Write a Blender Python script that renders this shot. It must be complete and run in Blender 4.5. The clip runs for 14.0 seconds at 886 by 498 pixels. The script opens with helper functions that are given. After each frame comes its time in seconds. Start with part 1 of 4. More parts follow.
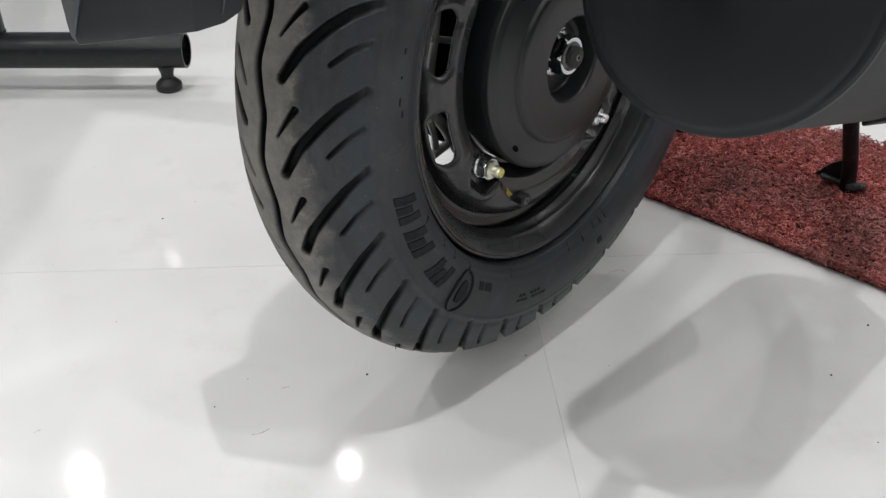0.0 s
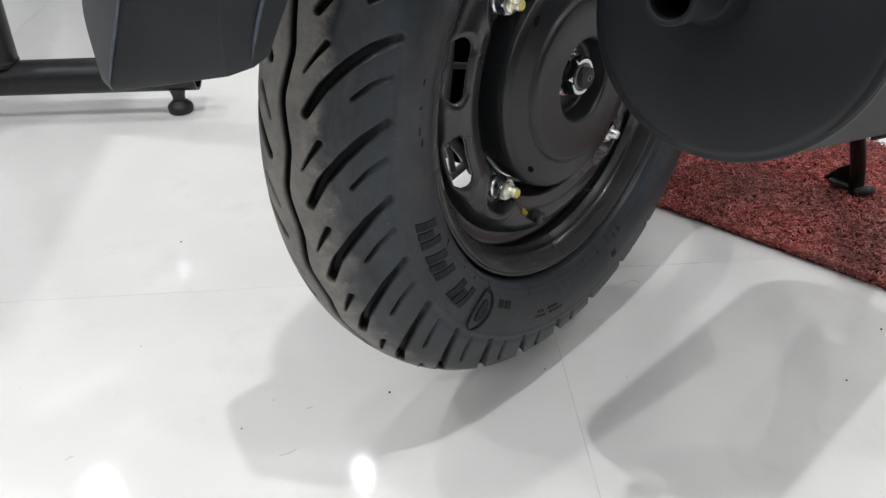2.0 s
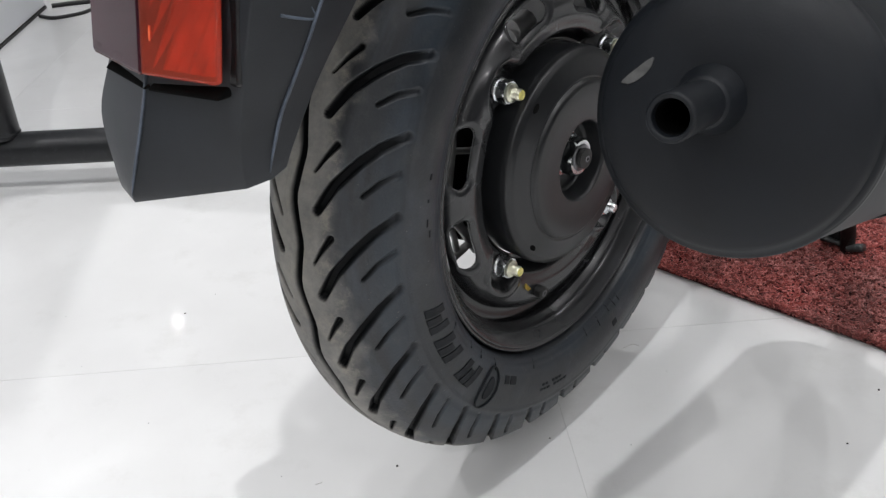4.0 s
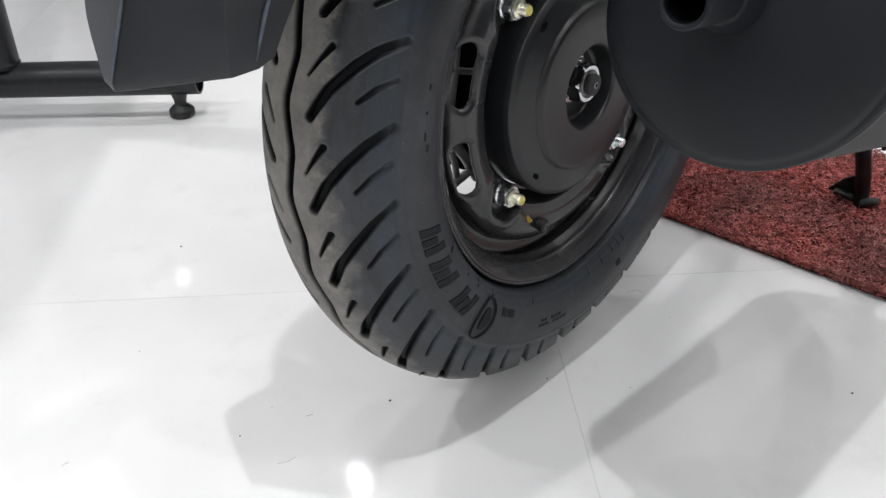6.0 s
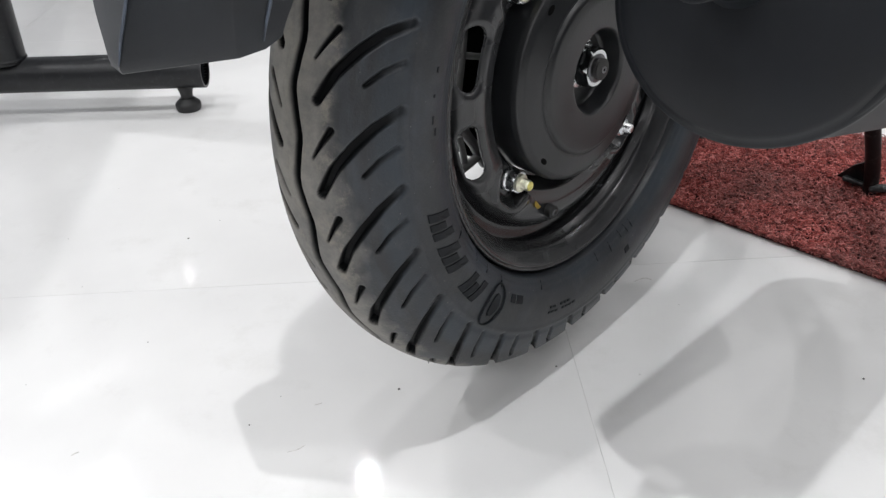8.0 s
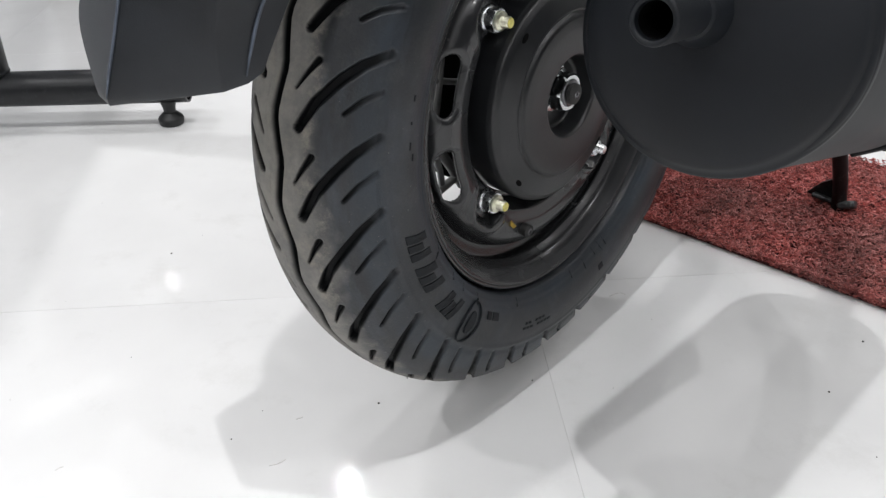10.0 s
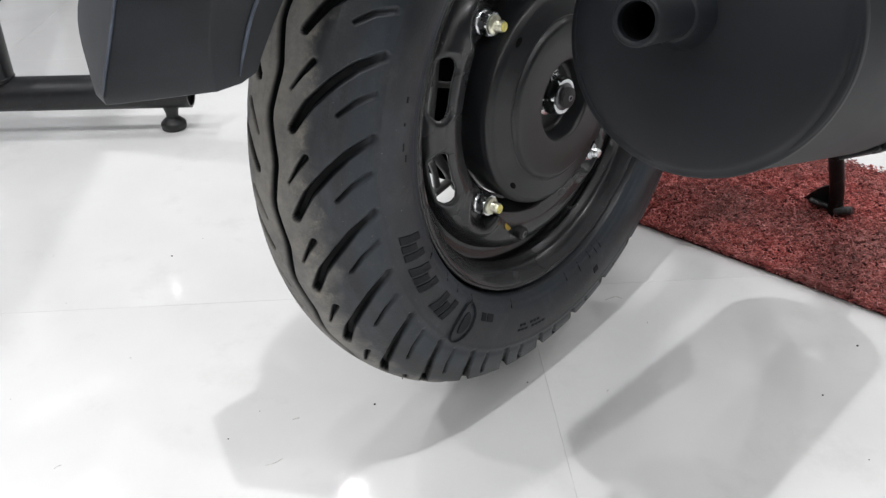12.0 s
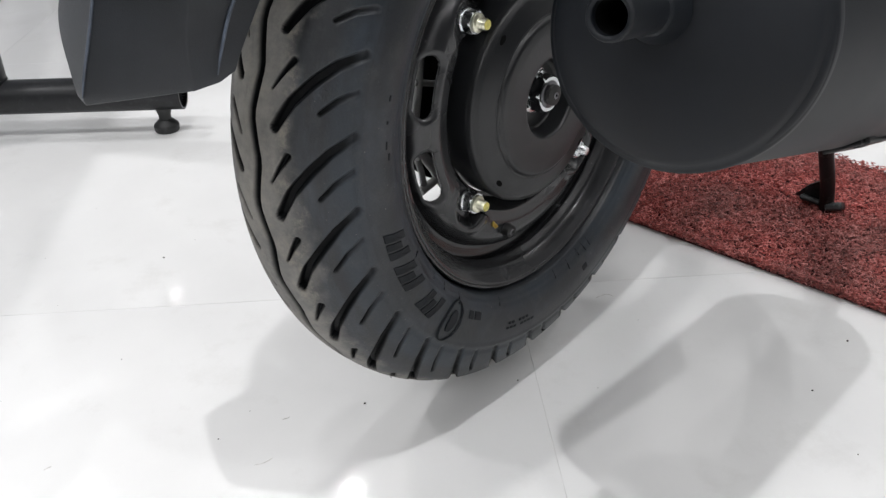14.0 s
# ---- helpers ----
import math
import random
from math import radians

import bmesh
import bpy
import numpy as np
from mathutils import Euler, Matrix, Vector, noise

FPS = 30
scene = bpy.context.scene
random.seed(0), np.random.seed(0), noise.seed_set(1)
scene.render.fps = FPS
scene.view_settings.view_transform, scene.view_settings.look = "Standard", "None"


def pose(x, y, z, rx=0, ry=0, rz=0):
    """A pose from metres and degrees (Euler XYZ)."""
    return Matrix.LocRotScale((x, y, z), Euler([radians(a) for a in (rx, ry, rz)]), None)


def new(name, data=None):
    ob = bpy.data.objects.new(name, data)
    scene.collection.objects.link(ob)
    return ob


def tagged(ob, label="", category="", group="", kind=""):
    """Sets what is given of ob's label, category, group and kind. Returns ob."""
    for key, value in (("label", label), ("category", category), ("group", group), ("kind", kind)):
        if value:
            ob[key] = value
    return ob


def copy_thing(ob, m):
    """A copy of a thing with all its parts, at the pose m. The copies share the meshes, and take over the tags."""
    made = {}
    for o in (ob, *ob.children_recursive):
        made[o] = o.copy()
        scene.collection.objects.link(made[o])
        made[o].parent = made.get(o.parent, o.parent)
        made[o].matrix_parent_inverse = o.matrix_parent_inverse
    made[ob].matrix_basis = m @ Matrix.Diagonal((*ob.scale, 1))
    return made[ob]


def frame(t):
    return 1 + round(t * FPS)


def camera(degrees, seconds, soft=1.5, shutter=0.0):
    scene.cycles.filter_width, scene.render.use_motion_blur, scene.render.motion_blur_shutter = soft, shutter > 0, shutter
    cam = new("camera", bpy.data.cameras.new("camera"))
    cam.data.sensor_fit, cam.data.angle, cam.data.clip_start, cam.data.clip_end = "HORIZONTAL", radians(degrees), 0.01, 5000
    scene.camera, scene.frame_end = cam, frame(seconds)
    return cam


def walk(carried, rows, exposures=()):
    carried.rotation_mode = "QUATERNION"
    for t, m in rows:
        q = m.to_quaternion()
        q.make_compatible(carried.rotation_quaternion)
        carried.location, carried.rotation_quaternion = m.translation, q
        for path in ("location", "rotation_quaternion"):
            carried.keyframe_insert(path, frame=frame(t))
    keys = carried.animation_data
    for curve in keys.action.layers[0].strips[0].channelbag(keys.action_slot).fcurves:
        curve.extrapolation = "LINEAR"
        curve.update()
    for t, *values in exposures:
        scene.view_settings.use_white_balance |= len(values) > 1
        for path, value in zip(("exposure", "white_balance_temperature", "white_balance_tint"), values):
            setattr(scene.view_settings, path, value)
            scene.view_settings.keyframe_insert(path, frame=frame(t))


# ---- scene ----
cam = camera(54.00, 14.0, soft=1.4)
# seconds, eye, turn in degrees
PATH = [
    (0, 0.3147, -0.4681, 0.4340, 58.441, 0.051, 42.120),
    (0.5, 0.3164, -0.4706, 0.4296, 58.070, 0.182, 42.186),
    (1, 0.3153, -0.4701, 0.4308, 57.756, 0.931, 41.644),
    (1.5, 0.3159, -0.4730, 0.4422, 57.891, 1.933, 41.245),
    (2, 0.3114, -0.4774, 0.4498, 58.718, 1.657, 41.598),
    (2.5, 0.3030, -0.4815, 0.4637, 59.726, 1.646, 41.534),
    (3, 0.3026, -0.4856, 0.4795, 61.123, 2.596, 40.806),
    (3.2, 0.3025, -0.4848, 0.4809, 61.553, 2.798, 40.689),
    (5.3, 0.3079, -0.4799, 0.4613, 60.577, 1.350, 41.004),
    (5.5, 0.3079, -0.4799, 0.4559, 60.169, 1.165, 41.619),
    (6, 0.3055, -0.4754, 0.4460, 59.241, 1.105, 41.848),
    (6.5, 0.3077, -0.4732, 0.4421, 59.090, 1.487, 41.868),
    (7, 0.3074, -0.4736, 0.4406, 59.169, 1.630, 41.894),
    (7.5, 0.3060, -0.4742, 0.4401, 59.154, 1.769, 41.907),
    (8, 0.3058, -0.4777, 0.4390, 59.043, 1.677, 42.002),
    (8.2, 0.3057, -0.4776, 0.4382, 58.808, 1.804, 42.053),
    (10.5, 0.3190, -0.4837, 0.4566, 59.729, 0.942, 40.907),
    (11, 0.3211, -0.4835, 0.4546, 59.909, 0.816, 41.310),
    (11.5, 0.3217, -0.4850, 0.4533, 60.049, 0.764, 41.510),
    (12, 0.3259, -0.4842, 0.4532, 60.060, 1.065, 41.428),
    (12.5, 0.3298, -0.4824, 0.4527, 60.090, 1.299, 41.293),
    (13, 0.3325, -0.4822, 0.4499, 60.357, 1.495, 41.214),
    (13.5, 0.3338, -0.4820, 0.4506, 60.352, 1.602, 41.144),
    (14, 0.3338, -0.4794, 0.4519, 60.111, 1.485, 41.202),
]
walk(cam, [(t, pose(*row)) for t, *row in PATH], exposures=[(0.0, -0.18, 6640, 8.5), (1.5, -0.11, 6620, 9.0), (2.3, -0.01, 6560, 9.5), (3.0, 0.05, 6500, 10.0), (14.0, 0.09, 6530, 10.0)])

# ---- world and light ----
world = bpy.data.worlds.new("world")
scene.world = world
world.use_nodes = True
world.node_tree.nodes["Background"].inputs[0].default_value = (0.8, 0.85, 0.9, 1)
world.node_tree.nodes["Background"].inputs[1].default_value = 0.05
ROOM = 45.0            # the room stands at 45 degrees to the scooter
CEILING = 3.0
# downlights: the row over the scooter, then the rows beside, before and behind it
LAMP_SIZE = 0.060
DOWNLIGHTS = [(0.42, -0.82, 11.8), (1.56, 0.16, 7.8), (-1.12, -2.00, 14), (1.76, -2.45, 10), (-0.20, -1.25, 3), (-1.82, -0.53, 11),
              (-3.24, 0.69, 10), (-2.30, 1.67, 2.8), (-4.76, 2.22, 1.0), (-1.36, 2.66, 10), (-0.88, 0.46, 4), (0.06, 1.44, 4), (1.00, 2.42, 7),
              # the outer rows here are unseen, added to brighten the ambient light
              (2.42, 1.21, 9), (2.90, -1.00, 11), (1.02, -2.97, 10), (-2.76, -1.51, 9), (0.08, -3.95, 10), (3.38, -3.20, 12), (2.44, -4.19, 12), (4.32, -2.22, 12), (3.36, 2.19, 10), (1.94, 3.41, 10)]
LAMPS = [(x, y, w, LAMP_SIZE) for x, y, w in DOWNLIGHTS]


def lamp(x, y, watts, size):
    data = bpy.data.lights.new("ceiling_lamp", "AREA")
    data.spread = radians(124)
    data.shape, data.size, data.energy, data.color = "DISK", size, watts, (0.985, 0.985, 1.0)
    ob = new("ceiling_lamp", data)
    ob.matrix_world = pose(x, y, CEILING - 0.035)
    return ob


for row in LAMPS:
    lamp(*row)


# ---- materials ----
def material(name, color=(0.5, 0.5, 0.5), rough=0.5, metal=0.0, coat=0.0, grain=0.0, grain_size=400.0, spread=0.0, spread_size=12.0,
             dirt=None, dirt_size=6.0, dirt_amount=0.5, rough_spread=0.08, spec=0.5, trans=0.0, ior=1.5):
    """A surface with variation at two scales: grain (fine relief) and spread (broad change of tone), and stains of a dirt colour."""
    m = bpy.data.materials.new(name)
    m.use_nodes = True
    t = m.node_tree
    b = t.nodes["Principled BSDF"]
    link = t.links.new
    tc = t.nodes.new("ShaderNodeTexCoord")
    b.inputs["Base Color"].default_value = (*color, 1)
    b.inputs["Roughness"].default_value = rough
    b.inputs["Metallic"].default_value = metal
    b.inputs["Coat Weight"].default_value = coat
    b.inputs["Coat Roughness"].default_value = 0.08
    b.inputs["Specular IOR Level"].default_value = spec
    b.inputs["Transmission Weight"].default_value = trans
    b.inputs["IOR"].default_value = ior

    def noise_at(scale, detail=3.0, rough_=0.55):
        n = t.nodes.new("ShaderNodeTexNoise")
        n.inputs["Scale"].default_value, n.inputs["Detail"].default_value, n.inputs["Roughness"].default_value = scale, detail, rough_
        link(tc.outputs["Object"], n.inputs["Vector"])
        return n

    last = None
    if spread or dirt:
        n = noise_at(spread_size, 5.0)
        r = t.nodes.new("ShaderNodeValToRGB")
        r.color_ramp.elements[0].position, r.color_ramp.elements[1].position = 0.3, 0.7
        r.color_ramp.elements[0].color = (*[c * (1 - spread) for c in color], 1)
        r.color_ramp.elements[1].color = (*[min(1, c * (1 + spread)) for c in color], 1)
        link(n.outputs["Fac"], r.inputs["Fac"])
        last = r.outputs["Color"]
        mr = t.nodes.new("ShaderNodeMapRange")
        mr.inputs["To Min"].default_value, mr.inputs["To Max"].default_value = rough - rough_spread, rough + rough_spread
        link(n.outputs["Fac"], mr.inputs["Value"])
        link(mr.outputs["Result"], b.inputs["Roughness"])
    if dirt:
        n = noise_at(dirt_size, 8.0, 0.7)
        mr = t.nodes.new("ShaderNodeMapRange")
        mr.inputs["From Min"].default_value, mr.inputs["From Max"].default_value = 0.55, 0.75
        mr.inputs["To Max"].default_value = dirt_amount
        link(n.outputs["Fac"], mr.inputs["Value"])
        mix = t.nodes.new("ShaderNodeMix")
        mix.data_type = "RGBA"
        link(mr.outputs["Result"], mix.inputs["Factor"])
        link(last, mix.inputs["A"])
        mix.inputs["B"].default_value = (*dirt, 1)
        last = mix.outputs["Result"]
    if last:
        link(last, b.inputs["Base Color"])
    if grain:
        n = noise_at(grain_size, 2.0)
        bump = t.nodes.new("ShaderNodeBump")
        bump.inputs["Strength"].default_value, bump.inputs["Distance"].default_value = grain, 0.001
        link(n.outputs["Fac"], bump.inputs["Height"])
        link(bump.outputs["Normal"], b.inputs["Normal"])
    return m


M_wall = material("wall paint", (0.78, 0.78, 0.78), 0.7, grain=0.2, grain_size=150, spread=0.04, spread_size=1.5)
# for two unseen walls, greyed to darken what the floor reflects
M_wall_grey = material("grey wall paint", (0.60, 0.60, 0.61), 0.6, grain=0.2, grain_size=150, spread=0.2, spread_size=1.0)
M_ceiling = material("ceiling paint", (0.78, 0.78, 0.78), 0.8, spread=0.03, spread_size=2)
M_tile = material("polished tile", (0.80, 0.80, 0.795), 0.075, spread=0.045, spread_size=5, dirt=(0.56, 0.55, 0.52), dirt_size=11, dirt_amount=0.30,
                  rough_spread=0.03, grain=0.02, grain_size=60, spec=0.38)
M_grout = material("grout", (0.66, 0.655, 0.64), 0.8, spread=0.25, spread_size=60)
M_plastic = material("grained black plastic", (0.0168, 0.0192, 0.0230), 0.42, spread=0.22, spread_size=25, grain=0.16, grain_size=1500, rough_spread=0.05, spec=0.35)
M_edge = material("pale edge plastic", (0.066, 0.082, 0.108), 0.5, spread=0.5, spread_size=90)
M_muffler = material("matt black heat paint", (0.0030, 0.0046, 0.0072), 0.55, spread=0.22, spread_size=22, grain=0.06, grain_size=900, rough_spread=0.05, spec=0.33)
M_patch = material("pale patch paint", (0.085, 0.085, 0.083), 0.5, spread=0.35, spread_size=150)
# soot in the outlet; elsewhere black standing in for shade in gaps and holes
M_soot_shade = material("soot and shade black", (0.0035, 0.0035, 0.0035), 0.95, spread=0.3, spread_size=80, spec=0.08)
M_rim = material("black wheel paint", (0.0235, 0.0244, 0.0262), 0.26, spread=0.25, spread_size=30, grain=0.05, grain_size=500, rough_spread=0.06, coat=0.22)
M_hub = material("satin black hub paint", (0.0112, 0.0122, 0.0136), 0.36, spread=0.12, spread_size=30, grain=0.10, grain_size=700, rough_spread=0.05)
M_mark = material("moulded rubber mark", (0.0125, 0.0145, 0.0172), 0.5, spread=0.2, spread_size=60, spec=0.15)
M_zinc = material("yellow zinc", (0.82, 0.79, 0.62), 0.30, metal=1.0, spread=0.3, spread_size=250, grain=0.15, grain_size=900)
M_zinc_blue = material("blue zinc", (0.84, 0.88, 0.93), 0.27, metal=1.0, spread=0.2, spread_size=200, grain=0.1, grain_size=900)
M_yellow = material("yellow paint dab", (0.62, 0.56, 0.16), 0.4, spread=0.3, spread_size=300)
M_chrome = material("bright steel", (0.60, 0.62, 0.63), 0.13, metal=1.0, spread=0.1, spread_size=120)
M_dark_steel = material("dull steel", (0.16, 0.16, 0.17), 0.30, metal=1.0, spread=0.3, spread_size=120)
M_alloy = material("cast alloy", (0.34, 0.34, 0.335), 0.5, metal=0.35, spread=0.15, spread_size=90, grain=0.3, grain_size=500)
M_engine = material("engine paint", (0.012, 0.012, 0.012), 0.55, spread=0.3, spread_size=40, grain=0.3, grain_size=300)
M_valve = material("valve rubber", (0.010, 0.010, 0.010), 0.5, spread=0.2, spread_size=200)
M_brass = material("brass", (0.65, 0.45, 0.10), 0.35, metal=1.0, spread=0.2, spread_size=300)
M_black_steel = material("black enamelled steel", (0.009, 0.010, 0.012), 0.36, coat=0.05, spread=0.3, spread_size=40, dirt=(0.10, 0.105, 0.11), dirt_size=120,
                         dirt_amount=0.25, spec=0.4)
M_stand = material("black stand paint", (0.006, 0.006, 0.0065), 0.45, spread=0.3, spread_size=60, dirt=(0.16, 0.16, 0.155), dirt_size=110, dirt_amount=0.3, spec=0.25)
M_worn_foot = material("scraped foot paint", (0.020, 0.022, 0.023), 0.42, spread=0.4, spread_size=70, dirt=(0.22, 0.23, 0.23), dirt_size=90, dirt_amount=0.6, grain=0.3, grain_size=400)
M_foot = material("rubber foot", (0.018, 0.019, 0.020), 0.5, spread=0.2, spread_size=60)
M_cable = material("black cable", (0.012, 0.012, 0.012), 0.5)
M_board = material("white laminate", (0.74, 0.76, 0.79), 0.35, spread=0.04, spread_size=3)
M_lens = material("red lens", (0.80, 0.125, 0.065), 0.20, trans=0.80, ior=1.4, spread=0.2, spread_size=45)
M_lens_low = material("brownish lens", (0.16, 0.040, 0.034), 0.22, trans=0.4, ior=1.4, spread=0.25, spread_size=60)
M_glint = material("orange glint", (0.85, 0.15, 0.06), 0.25, spread=0.1, spread_size=200)
M_gloss = material("gloss black housing", (0.007, 0.0075, 0.0085), 0.25, spread=0.2, spread_size=60)
M_lens_dark = material("dark red lens", (0.075, 0.013, 0.026), 0.14, trans=0.55, spec=0.3, ior=1.4, spread=0.15, spread_size=40)
M_reflector = material("lamp reflector", (0.74, 0.50, 0.43), 0.3, metal=0.5, spread=0.35, spread_size=60)
M_scuff = material("scuff", (0.60, 0.59, 0.57), 0.6, spread=0.3, spread_size=200)
M_dust = material("dark grit", (0.05, 0.048, 0.045), 0.8)
M_backing = material("mat backing", (0.05, 0.008, 0.008), 0.8, spread=0.3, spread_size=60)


def tyre_material():
    """Black rubber; the crown is scuffed grey-brown by rolling; shoulder sheen and slot shade are painted in."""
    m = material("tyre rubber", (0.01, 0.01, 0.01), 0.50, grain=0.18, grain_size=700, rough_spread=0.07, spec=0.5)
    t, link = m.node_tree, m.node_tree.links.new
    b = t.nodes["Principled BSDF"]
    tc = t.nodes.new("ShaderNodeTexCoord")
    sep = t.nodes.new("ShaderNodeSeparateXYZ")
    link(tc.outputs["Object"], sep.inputs[0])
    absx = t.nodes.new("ShaderNodeMath"); absx.operation = "ABSOLUTE"
    link(sep.outputs["X"], absx.inputs[0])
    rag = t.nodes.new("ShaderNodeTexNoise"); rag.inputs["Scale"].default_value = 55; rag.inputs["Detail"].default_value = 6
    link(tc.outputs["Object"], rag.inputs["Vector"])
    edge = t.nodes.new("ShaderNodeMath"); edge.operation = "MULTIPLY_ADD"; edge.inputs[1].default_value = -0.026
    link(rag.outputs["Fac"], edge.inputs[0]); link(absx.outputs[0], edge.inputs[2])
    band = t.nodes.new("ShaderNodeMapRange")
    band.inputs["From Min"].default_value, band.inputs["From Max"].default_value = 0.0170, 0.0035
    band.inputs["To Min"].default_value, band.inputs["To Max"].default_value = 0.0, 1.0
    link(edge.outputs[0], band.inputs["Value"])
    # dust in patches, thickest on the crown, and shoulder sheen streaks painted as colour
    def noise_of(scale, detail, rough, stretch=1.0):
        mp = t.nodes.new("ShaderNodeMapping"); mp.inputs["Scale"].default_value = (stretch, 1, 1)
        n = t.nodes.new("ShaderNodeTexNoise")
        n.inputs["Scale"].default_value, n.inputs["Detail"].default_value, n.inputs["Roughness"].default_value = scale, detail, rough
        link(tc.outputs["Object"], mp.inputs["Vector"]); link(mp.outputs[0], n.inputs["Vector"])
        return n.outputs["Fac"]

    def ranged(value, lo, hi, to0, to1):
        r = t.nodes.new("ShaderNodeMapRange")
        r.inputs["From Min"].default_value, r.inputs["From Max"].default_value = lo, hi
        r.inputs["To Min"].default_value, r.inputs["To Max"].default_value = to0, to1
        link(value, r.inputs["Value"])
        return r.outputs["Result"]

    def times(p, q):
        k = t.nodes.new("ShaderNodeMath"); k.operation = "MULTIPLY"
        link(p, k.inputs[0]); link(q, k.inputs[1])
        return k.outputs[0]

    def mixed(fac, p, q):
        k = t.nodes.new("ShaderNodeMix"); k.data_type = "RGBA"
        link(fac, k.inputs["Factor"])
        for v, key in ((p, "A"), (q, "B")):
            if isinstance(v, tuple):
                k.inputs[key].default_value = (*v, 1)
            else:
                link(v, k.inputs[key])
        return k.outputs["Result"]

    wear_slot_shade = t.nodes.new("ShaderNodeAttribute"); wear_slot_shade.attribute_name = "wear_slot_shade"
    scuffed = times(band.outputs["Result"], wear_slot_shade.outputs["Fac"])
    base = mixed(ranged(noise_of(22, 6, 0.7), 0.35, 0.7, 0.0, 1.0), (0.0120, 0.0140, 0.0170), (0.0225, 0.0252, 0.0290))
    painted_sheen = times(ranged(noise_of(16, 5, 0.65, 7.0), 0.50, 0.72, 0.0, 0.8), wear_slot_shade.outputs["Fac"])
    base = mixed(painted_sheen, base, (0.036, 0.044, 0.056))
    # the shoulder band's bluish highlight is painted into the colour
    lo = ranged(absx.outputs[0], 0.0370, 0.0400, 0.0, 1.0)
    hi = ranged(absx.outputs[0], 0.0440, 0.0465, 1.0, 0.0)
    blue = times(times(lo, hi), ranged(noise_of(14, 4, 0.6, 3.0), 0.40, 0.62, 0.25, 0.85))
    base = mixed(blue, base, (0.0200, 0.0305, 0.0430))
    crown = mixed(ranged(noise_of(30, 8, 0.75), 0.38, 0.68, 0.0, 1.0), (0.138, 0.135, 0.130), (0.265, 0.252, 0.228))
    base = mixed(scuffed, base, crown)
    rim_of = t.nodes.new("ShaderNodeMath"); rim_of.operation = "SUBTRACT"; rim_of.inputs[0].default_value = 1.25
    link(band.outputs["Result"], rim_of.inputs[1])
    border = times(band.outputs["Result"], rim_of.outputs[0])
    flecks = times(times(ranged(noise_of(70, 8, 0.8), 0.50, 0.66, 0.0, 0.6), ranged(border, 0.05, 0.35, 0.08, 1.0)), wear_slot_shade.outputs["Fac"])
    base = mixed(flecks, base, (0.30, 0.275, 0.225))
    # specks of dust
    base = mixed(times(ranged(noise_of(520, 2, 0.5), 0.735, 0.78, 0.0, 0.7), wear_slot_shade.outputs["Fac"]), base, (0.22, 0.21, 0.19))
    # slot colour drops below clean rubber, painting in the slots' shade
    base = mixed(wear_slot_shade.outputs["Fac"], (0.0065, 0.0070, 0.0078), base)
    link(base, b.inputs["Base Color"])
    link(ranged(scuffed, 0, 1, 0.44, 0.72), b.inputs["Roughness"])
    link(ranged(wear_slot_shade.outputs["Fac"], 0, 1, 0.08, 0.5), b.inputs["Specular IOR Level"])
    return m


def coil_material():
    """Red vinyl coil strands, each its own tone, greyed by dust in patches."""
    m = material("red vinyl coil", (0.3, 0.03, 0.03), 0.45)
    t, link = m.node_tree, m.node_tree.links.new
    b = t.nodes["Principled BSDF"]
    geo = t.nodes.new("ShaderNodeNewGeometry")
    ramp = t.nodes.new("ShaderNodeValToRGB")
    e = ramp.color_ramp.elements
    e[0].position, e[0].color = 0.0, (0.17, 0.036, 0.033, 1)
    e[1].position, e[1].color = 1.0, (0.84, 0.32, 0.29, 1)
    mid = ramp.color_ramp.elements.new(0.55); mid.color = (0.53, 0.100, 0.086, 1)
    link(geo.outputs["Random Per Island"], ramp.inputs["Fac"])
    tc = t.nodes.new("ShaderNodeTexCoord")
    n = t.nodes.new("ShaderNodeTexNoise"); n.inputs["Scale"].default_value = 8; n.inputs["Detail"].default_value = 3
    link(tc.outputs["Object"], n.inputs["Vector"])
    mr = t.nodes.new("ShaderNodeMapRange"); mr.inputs["From Min"].default_value, mr.inputs["From Max"].default_value = 0.46, 0.66
    mr.inputs["To Max"].default_value = 0.48
    link(n.outputs["Fac"], mr.inputs["Value"])
    mix = t.nodes.new("ShaderNodeMix"); mix.data_type = "RGBA"
    mix.inputs["B"].default_value = (0.20, 0.125, 0.115, 1)
    link(mr.outputs["Result"], mix.inputs["Factor"]); link(ramp.outputs["Color"], mix.inputs["A"])
    link(mix.outputs["Result"], b.inputs["Base Color"])
    return m


M_tyre = tyre_material()
M_coil = coil_material()


# ---- mesh helpers ----
PLACE = {}


def mesh_of(name, verts, faces, smooth=True):
    me = bpy.data.meshes.new(name)
    me.from_pydata([tuple(v) for v in verts], [], [tuple(f) for f in faces])
    me.update()
    if smooth:
        me.polygons.foreach_set("use_smooth", [True] * len(me.polygons))
    return me


def put(name, me, mat, m=Matrix(), parent=None, label=""):
    """Links a mesh as one object at the pose m, under a parent where one is given."""
    ob = new(name, me)
    if mat:
        me.materials.clear()
        me.materials.append(mat)
    PLACE[ob] = m
    if parent:
        ob.parent = parent
        ob.matrix_parent_inverse = PLACE[parent].inverted()
    ob.matrix_basis = m
    return tagged(ob, label=label)


def part(name, shape, mat, parent, label="", m=Matrix()):
    me = shape
    if isinstance(shape, bmesh.types.BMesh):
        me = bpy.data.meshes.new(name)
        shape.to_mesh(me)
        shape.free()
    return put(name, me, mat, m, parent, label)


